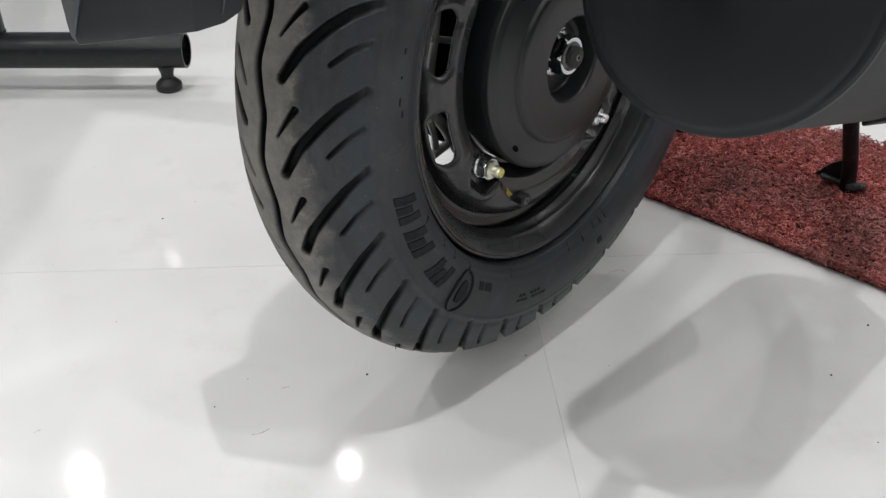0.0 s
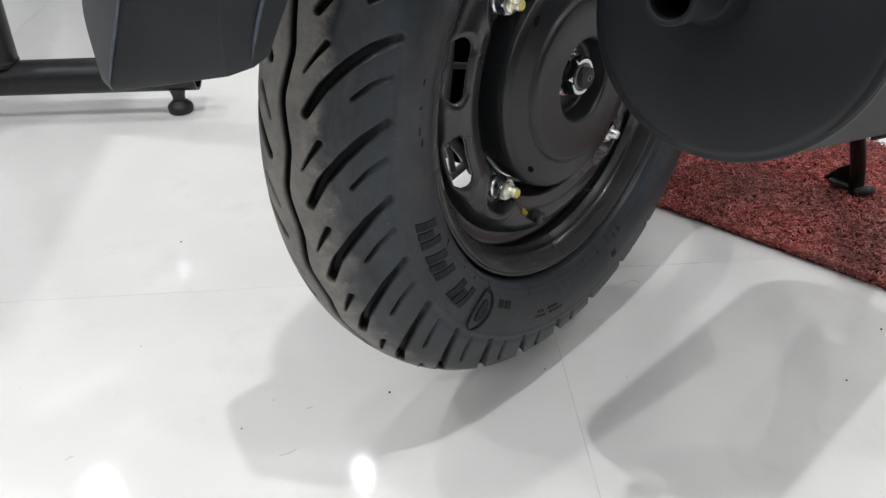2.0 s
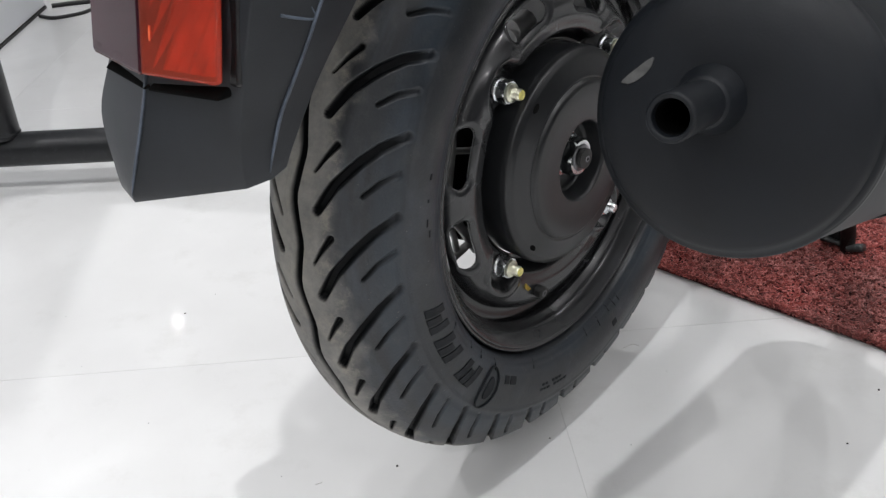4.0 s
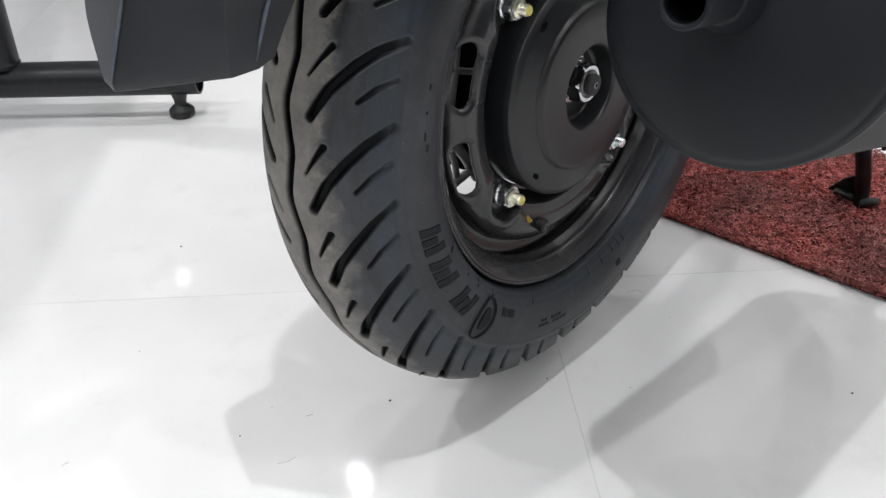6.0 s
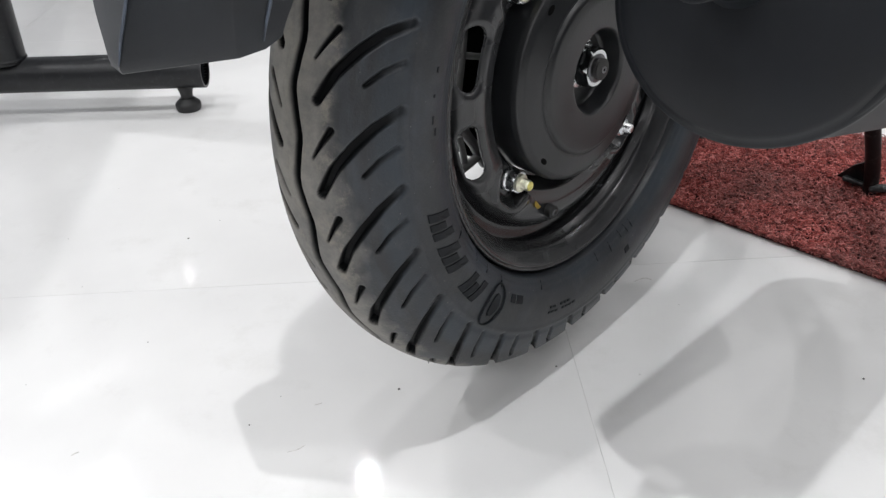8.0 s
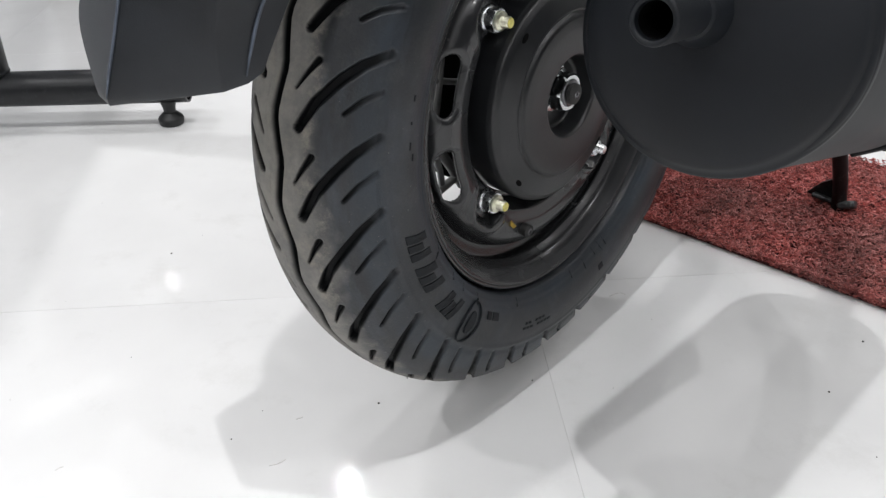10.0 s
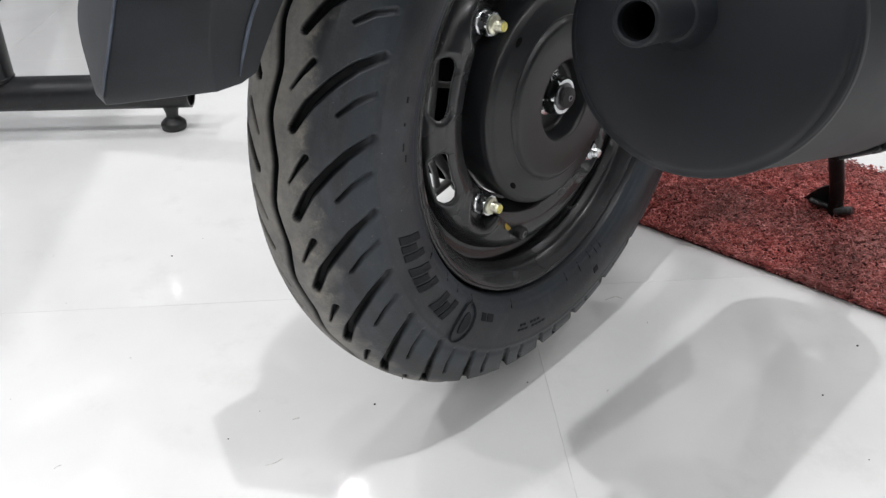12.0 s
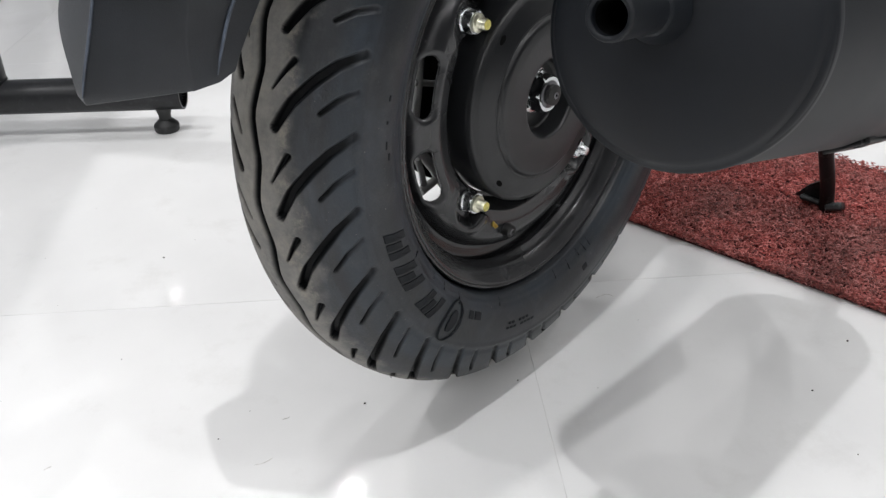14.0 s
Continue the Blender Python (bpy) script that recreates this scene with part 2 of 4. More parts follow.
def thing(name, m, label, category, group="", kind=""):
    ob = new(name)
    ob.empty_display_size = 0.1
    PLACE[ob] = m
    ob.matrix_basis = m
    return tagged(ob, label, category, group, kind)


def smooth_by_angle(me, degrees=35):
    me.polygons.foreach_set("use_smooth", [True] * len(me.polygons))
    me.set_sharp_from_angle(angle=radians(degrees))
    return me


def lathe(name, profile, steps=128, closed=False, angle=35):
    """Turns a profile of (x, r) about the x axis."""
    n = len(profile)
    verts, faces = [], []
    for i in range(steps):
        a = 2 * math.pi * i / steps
        c, s = math.cos(a), math.sin(a)
        verts += [(x, r * c, r * s) for x, r in profile]
    for i in range(steps):
        j = (i + 1) % steps
        for k in range(n if closed else n - 1):
            l = (k + 1) % n
            faces.append((i * n + k, i * n + l, j * n + l, j * n + k))
    me = mesh_of(name, verts, faces)
    bm = bmesh.new()
    bm.from_mesh(me)
    bmesh.ops.remove_doubles(bm, verts=bm.verts, dist=1e-6)
    bmesh.ops.recalc_face_normals(bm, faces=bm.faces)
    bm.to_mesh(me)
    bm.free()
    return smooth_by_angle(me, angle)


def rounded(profile, r=0.002, steps=4):
    """Rounds the corners of an open profile."""
    out = [profile[0]]
    for a, b, c in zip(profile, profile[1:], profile[2:]):
        A, B, C = Vector(a), Vector(b), Vector(c)
        k = min(r, (A - B).length * 0.45, (C - B).length * 0.45)
        p, q = B + (A - B).normalized() * k, B + (C - B).normalized() * k
        for i in range(steps + 1):
            t = i / steps
            out.append(tuple((1 - t) ** 2 * p + 2 * t * (1 - t) * B + t * t * q))
    out.append(profile[-1])
    return out


def tube(name, points, r, sides=16, caps=True):
    """A round bar along points; r is one radius or one for each point."""
    pts = [Vector(p) for p in points]
    rs = r if isinstance(r, (list, tuple)) else [r] * len(pts)
    verts, faces = [], []
    up = None
    for i, p in enumerate(pts):
        d = (pts[min(i + 1, len(pts) - 1)] - pts[max(i - 1, 0)]).normalized()
        if up is None:
            up = d.orthogonal().normalized()
        up = (up - d * up.dot(d)).normalized()
        side = d.cross(up)
        for k in range(sides):
            a = 2 * math.pi * k / sides
            verts.append(p + (up * math.cos(a) + side * math.sin(a)) * rs[i])
    for i in range(len(pts) - 1):
        for k in range(sides):
            l = (k + 1) % sides
            faces.append((i * sides + k, i * sides + l, (i + 1) * sides + l, (i + 1) * sides + k))
    if caps:
        faces.append(tuple(range(sides - 1, -1, -1)))
        faces.append(tuple((len(pts) - 1) * sides + k for k in range(sides)))
    return smooth_by_angle(mesh_of(name, verts, faces), 50)


def curve_points(points, steps=8):
    """A smooth line through points."""
    p = [Vector(q) for q in points]
    p = [2 * p[0] - p[1], *p, 2 * p[-1] - p[-2]]
    out = []
    for a, b, c, d in zip(p, p[1:], p[2:], p[3:]):
        for i in range(steps):
            t = i / steps
            out.append(0.5 * (2 * b + (c - a) * t + (2 * a - 5 * b + 4 * c - d) * t * t + (3 * b - a - 3 * c + d) * t ** 3))
    return out + [p[-2]]


def block(size, bevel=0.002, segments=2):
    bm = bmesh.new()
    bmesh.ops.create_cube(bm, size=1.0, matrix=Matrix.Diagonal((*size, 1)))
    if bevel:
        bmesh.ops.bevel(bm, geom=bm.edges[:], offset=bevel, segments=segments, affect="EDGES", profile=0.5)
    return bm


def hexnut(name, flats, height, hole=0.0, chamfer=0.12):
    """A hexagon nut about the x axis, from x = 0 to x = height, its corners turned off at both ends."""
    R = flats / math.sqrt(3)
    steps = 48
    prof = []
    for i in range(steps):
        a = 2 * math.pi * i / steps
        k = ((a + math.pi / 6) % (math.pi / 3)) - math.pi / 6
        prof.append((a, flats / 2 / math.cos(k)))
    rings = [(0.0, 0.0), (0.0, 0.93), (chamfer * height, 1.0), (height * (1 - chamfer), 1.0), (height, 0.93), (height, 0.0)]
    verts, faces = [], []
    for x, k in rings:
        for a, r in prof:
            rr = min(r, flats / 2 * 1.02) * (1 if k else 0) if k < 1 else r
            rr = max(rr, hole)
            verts.append((x, rr * math.cos(a), rr * math.sin(a)))
    for i in range(len(rings) - 1):
        for k in range(steps):
            l = (k + 1) % steps
            faces.append((i * steps + k, i * steps + l, (i + 1) * steps + l, (i + 1) * steps + k))
    me = mesh_of(name, verts, faces)
    bm = bmesh.new()
    bm.from_mesh(me)
    bmesh.ops.remove_doubles(bm, verts=bm.verts, dist=1e-6)
    bmesh.ops.recalc_face_normals(bm, faces=bm.faces)
    bm.to_mesh(me)
    bm.free()
    return smooth_by_angle(me, 25)


def threaded(name, r, length, pitch=0.0012):
    prof = [(0.0, 0.0), (0.0, r)]
    x = 0.0
    while x < length - pitch:
        prof += [(x + pitch * 0.5, r * 0.88), (x + pitch, r)]
        x += pitch
    prof += [(length, r * 0.8), (length + 0.0006, 0.0)]
    return lathe(name, prof, 32, angle=20)


# ---- the room ----
TURN = pose(0, 0, 0, 0, 0, ROOM)
HALF = 6.4
bm = block((2 * HALF, 2 * HALF, 0.1), 0)
me = bpy.data.meshes.new("floor"); bm.to_mesh(me); bm.free()
floor = put("floor", me, M_grout, TURN @ pose(0, 0, -0.0504))
tagged(floor, "glossy white polished tile floor with fine joints", "floor", kind="structure")

bm = block((2 * HALF, 2 * HALF, 0.1), 0)
me = bpy.data.meshes.new("ceiling"); bm.to_mesh(me); bm.free()
ceiling = put("ceiling", me, M_ceiling, TURN @ pose(0, 0, CEILING + 0.05))
tagged(ceiling, "plain white painted showroom ceiling", "ceiling", kind="structure")
for i, (dx, dy, rz) in enumerate([(HALF, 0, 0), (0, HALF, 90), (-HALF, 0, 180), (0, -HALF, 270)]):
    bm = block((0.12, 2 * HALF + 0.24, CEILING + 0.1), 0)
    name = "wall_" + ("east", "north", "west", "south")[i]
    me = bpy.data.meshes.new(name); bm.to_mesh(me); bm.free()
    ob = put(name, me, M_wall_grey if i in (1, 2) else M_wall, TURN @ pose(dx + math.copysign(0.06, dx) if dx else 0, dy + math.copysign(0.06, dy) if dy else 0, CEILING / 2, 0, 0, rz))
    tagged(ob, "plain %s painted showroom wall" % ("grey" if i in (1, 2) else "white"), "wall", kind="structure")

ring = lathe("trim_ring", rounded([(0.0, 0.08), (0.012, 0.082), (0.016, 0.10), (0.0, 0.105)], 0.002), 48)
lamp_group = "ceiling downlights"
first = None
for x, y, watts, size in LAMPS:
    m = pose(x, y, CEILING - 0.002, 0, 90, 0)
    if first is None:
        first = thing("ceiling_light", m, "round white ceiling downlight with a trim ring", "ceiling light", lamp_group)
        part("trim_ring", ring, M_ceiling, first, m=m)
    else:
        copy_thing(first, m)

# ---- scooter ----
AXLE_X, AXLE_Z = -0.0316, 0.2402
HUB = pose(AXLE_X, 0, AXLE_Z)
TYRE = pose(AXLE_X - 0.0045, 0, AXLE_Z)
scooter = thing("scooter", pose(AXLE_X, 0.40, 0.0), "dark grey and black scooter parked on its centre stand", "scooter")

# tyre: profile of (distance from the middle plane, radius)
CROWN = [(0.0, 0.2243), (0.006, 0.2241), (0.012, 0.2234), (0.018, 0.2220), (0.024, 0.2194), (0.030, 0.2151), (0.035, 0.2093),
         (0.0395, 0.2020), (0.0430, 0.1942), (0.0455, 0.1858), (0.0470, 0.1775), (0.0474, 0.1695), (0.0461, 0.1610), (0.0430, 0.1530),
         (0.0390, 0.1476), (0.0360, 0.1461), (0.0318, 0.1452), (0.0250, 0.1446)]
PITCHES = 27


def tyre_mesh():
    p = np.array(CROWN)
    s = np.concatenate([[0], np.cumsum(np.hypot(*np.diff(p, axis=0).T))])
    # fine steps over the tread, wider ones down the side
    fine = np.arange(0, 0.058, 0.00050)
    side = np.linspace(0.058, s[-1], 46)
    ss = np.concatenate([fine, side])

    def smooth_interp(q, col):
        # a cubic through the profile's points
        k = np.clip(np.searchsorted(s, q) - 1, 0, len(s) - 2)
        d = np.gradient(p[:, col], s)
        if col == 1:
            d[0] = 0
        h = s[k + 1] - s[k]
        t = (q - s[k]) / h
        return ((2 * t ** 3 - 3 * t ** 2 + 1) * p[k, col] + (t ** 3 - 2 * t ** 2 + t) * h * d[k] + (-2 * t ** 3 + 3 * t ** 2) * p[k + 1, col] + (t ** 3 - t ** 2) * h * d[k + 1])

    u, r = smooth_interp(ss, 0), smooth_interp(ss, 1)
    full_s = np.concatenate([-ss[:0:-1], ss])
    full_u = np.concatenate([-u[:0:-1], u])
    full_r = np.concatenate([r[:0:-1], r])
    ln = np.hypot(np.gradient(full_u), np.gradient(full_r))
    nu, nr = -np.gradient(full_r) / ln, np.gradient(full_u) / ln          # outward normal
    # close steps round the rear and lower part, wider ones in front
    th = np.concatenate([np.arange(118, 300, 0.13), np.arange(300, 478, 0.5)])
    steps = len(th)
    TH, S = np.meshgrid(th, full_s, indexing="ij")
    pitch = 360.0 / PITCHES
    # the middle groove's wave, which the grid follows near the middle
    ph = (TH - 161.5) / pitch
    tri = 2 * np.abs(2 * (ph - np.floor(ph + 0.5))) - 1
    wave = 0.0030 - 0.0021 * np.clip(tri * 1.25, -1, 1)
    S = S + wave * np.exp(-(S / 0.0085) ** 4)
    U, R = np.interp(S, full_s, full_u), np.interp(S, full_s, full_r)
    nu, nr = np.interp(S, full_s, nu), np.interp(S, full_s, nr)
    s_of_u = lambda a: float(np.interp(a, p[:12, 0], s[:12]))

    def groove(points, width0, width1, mirror, shift):
        """Depth mask of a slot along (mm from the middle, degrees) points, its half width going from width0 to width1 metres."""
        q = [(s_of_u(a * 0.001), b + shift) for a, b in points]
        best = np.full(TH.shape, 9.0)
        place = np.zeros(TH.shape)
        SS = 0.006 - S if mirror else S
        total = len(q) - 1
        for i in range(total):
            (s0, t0), (s1, t1) = q[i], q[i + 1]
            tm = (t0 + t1) / 2
            dt = (TH - tm + pitch / 2) % pitch - pitch / 2 + tm
            rr = np.radians(1) * R
            x0, y0, x1, y1 = s0, t0 * rr, s1, t1 * rr
            vx, vy = x1 - x0, y1 - y0
            wx, wy = SS - x0, dt * rr - y0
            f = np.clip((wx * vx + wy * vy) / (vx * vx + vy * vy), 0, 1)
            d = np.hypot(wx - f * vx, wy - f * vy)
            w = width0 + (width1 - width0) * (i + f) / total
            place = np.where(d - w < best, (i + f) / total, place)
            best = np.minimum(best, d - w)
        best[SS < 0.002] = 9.0
        return best, place

    depth = np.zeros(TH.shape)

    def cut(d, deep, soft=0.0018):
        nonlocal depth
        v = np.clip(0.5 - d / soft, 0, 1)
        depth = np.maximum(depth, deep * v * v * (3 - 2 * v))

    def slot(points, width0, width1, mirror, shift, deep, end):
        """A slot that runs out from deep to a shallow end at the shoulder."""
        d, f = groove(points, width0, width1, mirror, shift)
        cut(d, deep + (end - deep) * f ** 1.5, 0.0013 + 0.0008 * f)

    long_ = [(16.9, 0), (25, -3.9), (34, -7.5), (39.5, -10.0), (44.6, -12.4)]
    short_ = [(14.4, -5.3), (19.4, -7.5), (24.3, -9.5)]
    med_ = [(36.0, -2.7), (40.4, -4.8), (44.3, -6.4)]
    for mirror, base in ((False, 169.3), (True, 163.4)):
        slot(long_, 0.0026, 0.0027, mirror, base, 0.0062, 0.0012)
        slot(short_, 0.0005, 0.0016, mirror, base, 0.0038, 0.0034)
        slot(med_, 0.0011, 0.0017, mirror, base, 0.0024, 0.0010)
    # the wavy middle groove
    cut(np.abs(S - wave) - 0.0025, 0.0062)
    # fine moulding line beside it
    cut(np.abs(S - wave + 0.0066) - 0.0002, 0.0005, 0.0008)
    # rings moulded in the side: bead line, shoulder step, a thin line between
    for ring_r, h, w in ((0.1475, 0.0009, 0.0008), (0.1515, 0.0004, 0.0006), (0.1845, 0.0007, 0.0009), (0.1545, -0.0003, 0.0008)):
        depth -= np.where(np.abs(S) > 0.03, h * np.exp(-((R - ring_r) / w) ** 2), 0)
    depth += np.where(R < 0.1895, 0.0004, 0) * (np.abs(S) > 0.03)
    X = U - depth * nu
    RR = R - depth * nr
    Y, Z = RR * np.cos(np.radians(TH)), RR * np.sin(np.radians(TH))
    n = len(full_s)
    verts = np.stack([X, Y, Z], -1).reshape(-1, 3)
    i = np.arange(steps)[:, None]
    k = np.arange(n - 1)[None, :]
    j = (i + 1) % steps
    faces = np.stack([i * n + k, j * n + k, j * n + k + 1, i * n + k + 1], -1).reshape(-1, 4)
    me = bpy.data.meshes.new("tyre")
    me.vertices.add(len(verts)); me.vertices.foreach_set("co", verts.ravel())
    me.loops.add(faces.size); me.loops.foreach_set("vertex_index", faces.ravel())
    me.polygons.add(len(faces)); me.polygons.foreach_set("loop_start", np.arange(0, faces.size, 4)); me.polygons.foreach_set("loop_total", np.full(len(faces), 4))
    me.update(calc_edges=True)
    me.validate()
    me.polygons.foreach_set("use_smooth", [True] * len(me.polygons))
    # the slots' walls and floors were never scuffed; their shade is painted darker too
    wear_slot_shade = me.attributes.new("wear_slot_shade", "FLOAT", "POINT")
    wear_slot_shade.data.foreach_set("value", np.clip(1.3 - depth.ravel() / 0.0016, 0, 1).astype(np.float32))
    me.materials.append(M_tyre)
    return me


# pressed steel wheel: barrel turned, disc pressed with slots and four bolt pockets
NUT_ANGLES = [44.3, 134.3, 224.3, 314.3]
SLOT_ANGLES = [16.0, 72.5, 109.0, 163.0, 195.6, 342.0]      # none by the valve
FLANGE = -AXLE_X


def ease(v):
    v = np.clip(v, 0, 1)
    return v * v * (3 - 2 * v)


def rim_mesh():
    """The barrel and both flanges as one turned sheet: rolled lip, inner step, ridge, well."""
    f = FLANGE
    half = [(f - 0.0050, 0.1412), (f - 0.0014, 0.1417), (f - 0.0004, 0.1404), (f - 0.0014, 0.1386), (f - 0.0048, 0.1345), (f - 0.0078, 0.1316), (f - 0.0096, 0.1303), (f - 0.0120, 0.1297),
            (f - 0.0150, 0.1282), (f - 0.0172, 0.1270), (f - 0.0186, 0.1273), (f - 0.0198, 0.1290), (f - 0.0215, 0.1312), (f - 0.0250, 0.1318), (0.0, 0.1318)]
    other = [(-x, r) for x, r in half[:-1]][::-1]
    prof = rounded(half + other, 0.0013, 4)
    thick = [(x, r + 0.0024) for x, r in prof[::-1]]
    return lathe("rear_wheel", prof + thick, 256, closed=True, angle=60)


def disc_mesh():
    """A broad rounded land round the hub, slots with turned-in edges, pockets at the bolts, a foot welded to the barrel."""
    r0, r1, nr, steps = 0.0775, 0.1322, 124, 1080
    hr = (r1 - r0) / (nr - 1)
    rs = np.linspace(r0, r1, nr)
    th = np.arange(steps) * 360.0 / steps
    TH, R = np.meshgrid(th, rs, indexing="ij")

    def off(angle):
        return (TH - angle + 180) % 360 - 180

    # signed distance to the nearest slot
    mid_r, half_len, half_wid = 0.1082, 0.0128, 0.0068
    d = np.full(TH.shape, 9.0)
    for a in SLOT_ANGLES:
        x = np.radians(off(a)) * mid_r
        d = np.minimum(d, np.hypot(np.maximum(np.abs(x) - half_len, 0), R - mid_r) - half_wid)
    # pull the vertices next to a slot's edge on to it
    g_r = np.gradient(d, rs, axis=1)
    g_t = np.gradient(d, np.radians(th), axis=0) / R
    ln = np.maximum(np.hypot(g_r, g_t), 1e-6)
    near = np.abs(d) < 0.55 * hr
    R2 = np.where(near, R - d * g_r / ln, R)
    T2 = np.where(near, TH - np.degrees(d * g_t / ln / R), TH)
    d2 = np.where(near, 0.0, d)
    bolt = np.zeros(TH.shape)
    for a in NUT_ANGLES:
        bolt = np.maximum(bolt, np.exp(-(off(a) / 10.5) ** 4))
    # the land between its inner roll and its outer shoulder
    land = 0.0205 - 0.0020 * ease((0.0985 - R) / 0.012)
    inner = 0.0800 + 0.0195 * bolt
    floor_x = 0.006 + (0.0136 - 0.006) * bolt * ease((R - 0.0765) / 0.006)
    h = floor_x + (land - floor_x) * ease((R - inner) / 0.0085) ** 0.8
    drop = np.clip((R - 0.1030) / 0.0150, 0, 1)
    h = h - 0.0150 * (1 - np.sqrt(np.maximum(1 - drop ** 2, 0.0)))
    # the foot turns out to the barrel
    h += 0.0016 * ease((R - 0.1190) / 0.009)
    # a second low roll in the land round each pocket
    rise = np.zeros(TH.shape)
    for a in NUT_ANGLES:
        rise = np.maximum(rise, np.exp(-(((np.hypot(np.radians(off(a)) * 0.0888, R - 0.0888)) - 0.0205) / 0.0030) ** 2))
    h += 0.0011 * rise * (R > 0.092) * (R < 0.114)
    # edges of the slots roll inwards
    h -= 0.0022 * np.clip(1 - d2 / 0.0045, 0, 1) ** 2.0
    verts = np.stack([h, R2 * np.cos(np.radians(T2)), R2 * np.sin(np.radians(T2))], -1).reshape(-1, 3)
    i = np.arange(steps)[:, None]
    k = np.arange(nr - 1)[None, :]
    j = (i + 1) % steps
    quads = np.stack([i * nr + k, i * nr + k + 1, j * nr + k + 1, j * nr + k], -1).reshape(-1, 4)
    dm = d2.ravel()[quads].mean(1)
    quads = quads[dm > 0.0]
    me = mesh_of("wheel_disc", verts, quads)
    bm = bmesh.new(); bm.from_mesh(me)
    bmesh.ops.delete(bm, geom=[v for v in bm.verts if not v.link_faces], context="VERTS")
    bmesh.ops.recalc_face_normals(bm, faces=bm.faces)
    # the slots' turned-in rims
    lips = [e for e in bm.edges if e.is_boundary and 0.085 < math.hypot(e.verts[0].co.y, e.verts[0].co.z) < 0.125]
    made = bmesh.ops.extrude_edge_only(bm, edges=lips)["geom"]
    bmesh.ops.translate(bm, vec=(-0.0016, 0, 0), verts=[g for g in made if isinstance(g, bmesh.types.BMVert)])
    bmesh.ops.recalc_face_normals(bm, faces=bm.faces)
    bm.to_mesh(me); bm.free()
    me.polygons.foreach_set("use_smooth", [True] * len(me.polygons))
    return me


def side_point(radius, degrees, lift=0.0):
    """A place on the tyre's right side wall."""
    rr = [r for _, r in CROWN][::-1]
    uu = [u for u, _ in CROWN][::-1]
    u = float(np.interp(radius, rr, uu))
    a = radians(degrees)
    return Vector((u + lift, radius * math.cos(a), radius * math.sin(a)))


def side_plate(name, outline, lift=0.0007, inset=0.0004):
    """A low raised plate on the side wall, by an outline of (radius, degrees)."""
    n = len(outline)
    cr, ca = sum(r for r, _ in outline) / n, sum(a for _, a in outline) / n
    verts = [side_point(r, a, -0.0006) for r, a in outline]
    verts += [side_point(r + (cr - r) * 0.04, a + (ca - a) * 0.04, lift) for r, a in outline]
    verts.append(side_point(cr, ca, lift))
    faces = []
    for i in range(n):
        j = (i + 1) % n
        faces += [(i, j, n + j, n + i), (n + i, n + j, 2 * n)]
    me = mesh_of(name, verts, faces, False)
    bm = bmesh.new(); bm.from_mesh(me)
    bmesh.ops.recalc_face_normals(bm, faces=bm.faces)
    bm.to_mesh(me); bm.free()
    return me


def quad_outline(r0, r1, a0, a1, slant=0.0, n=6):
    pts = [(r0, a0 + (a1 - a0) * i / n) for i in range(n + 1)]
    pts += [(r0 + (r1 - r0) * i / n, a1 + slant * i / n) for i in range(1, n + 1)]
    pts += [(r1, a1 + slant + (a0 - a1) * i / n) for i in range(1, n + 1)]
    pts += [(r1 + (r0 - r1) * i / n, a0 + slant * (1 - i / n)) for i in range(1, n)]
    return pts


wheel = part("rear_wheel", rim_mesh(), M_rim, scooter, "black pressed steel scooter wheel with slots", HUB)
disc = part("wheel_disc", disc_mesh(), M_rim, wheel, m=HUB)
solid = disc.modifiers.new("thickness", "SOLIDIFY")
solid.thickness, solid.offset = 0.003, -1.0
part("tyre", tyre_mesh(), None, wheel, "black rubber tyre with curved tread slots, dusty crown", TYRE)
hub_profile = rounded([(0.002, 0.0640), (0.002, 0.0765), (0.0255, 0.0778), (0.0295, 0.0768), (0.0322, 0.0728), (0.0352, 0.0605), (0.0358, 0.0586), (0.0354, 0.0574), (0.0376, 0.0560), (0.0386, 0.0540), (0.0390, 0.0470),
                       (0.0390, 0.0290), (0.0372, 0.0278), (0.0250, 0.0262), (0.0235, 0.0240), (0.0235, 0.0)], 0.0012, 4)
hub = part("hub_drum", lathe("hub_drum", hub_profile, 160, angle=40), M_hub, wheel, "satin black brake hub with a domed face", HUB)
# flat black discs paint the dark of the hub's holes
for a in (43.5, 133.5, 223.5, 313.5):
    dimple = lathe("hub_hole", [(0.0, 0.0), (0.0, 0.0024), (-0.0012, 0.0027)], 20)
    part("hub_hole", dimple, M_soot_shade, wheel, m=HUB @ pose(0, 0, 0, a, 0, 0) @ pose(0.0331, 0.0703, 0, 0, 0, 14) @ Matrix.Diagonal((1, 0.75, 1.5, 1)))

# back plate added to block light; its black paints the shade behind the slots
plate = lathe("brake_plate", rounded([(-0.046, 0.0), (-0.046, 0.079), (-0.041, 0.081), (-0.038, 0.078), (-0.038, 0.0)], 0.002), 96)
part("brake_plate", plate, M_soot_shade, wheel, "brake back plate, blackened as the shade behind the slots", HUB)
nut_mesh = hexnut("wheel_nut", 0.0142, 0.0070)
collar_mesh = lathe("nut_collar", rounded([(0.0, 0.0), (0.0, 0.0084), (0.0012, 0.0084), (0.0024, 0.0076), (0.0024, 0.0)], 0.0005), 40)
stud_mesh = threaded("stud", 0.0039, 0.0074, 0.0015)
dab_mesh = lathe("paint_dab", rounded([(0.0, 0.0), (0.0, 0.0034), (0.0007, 0.0030), (0.0010, 0.0)], 0.0004), 24)
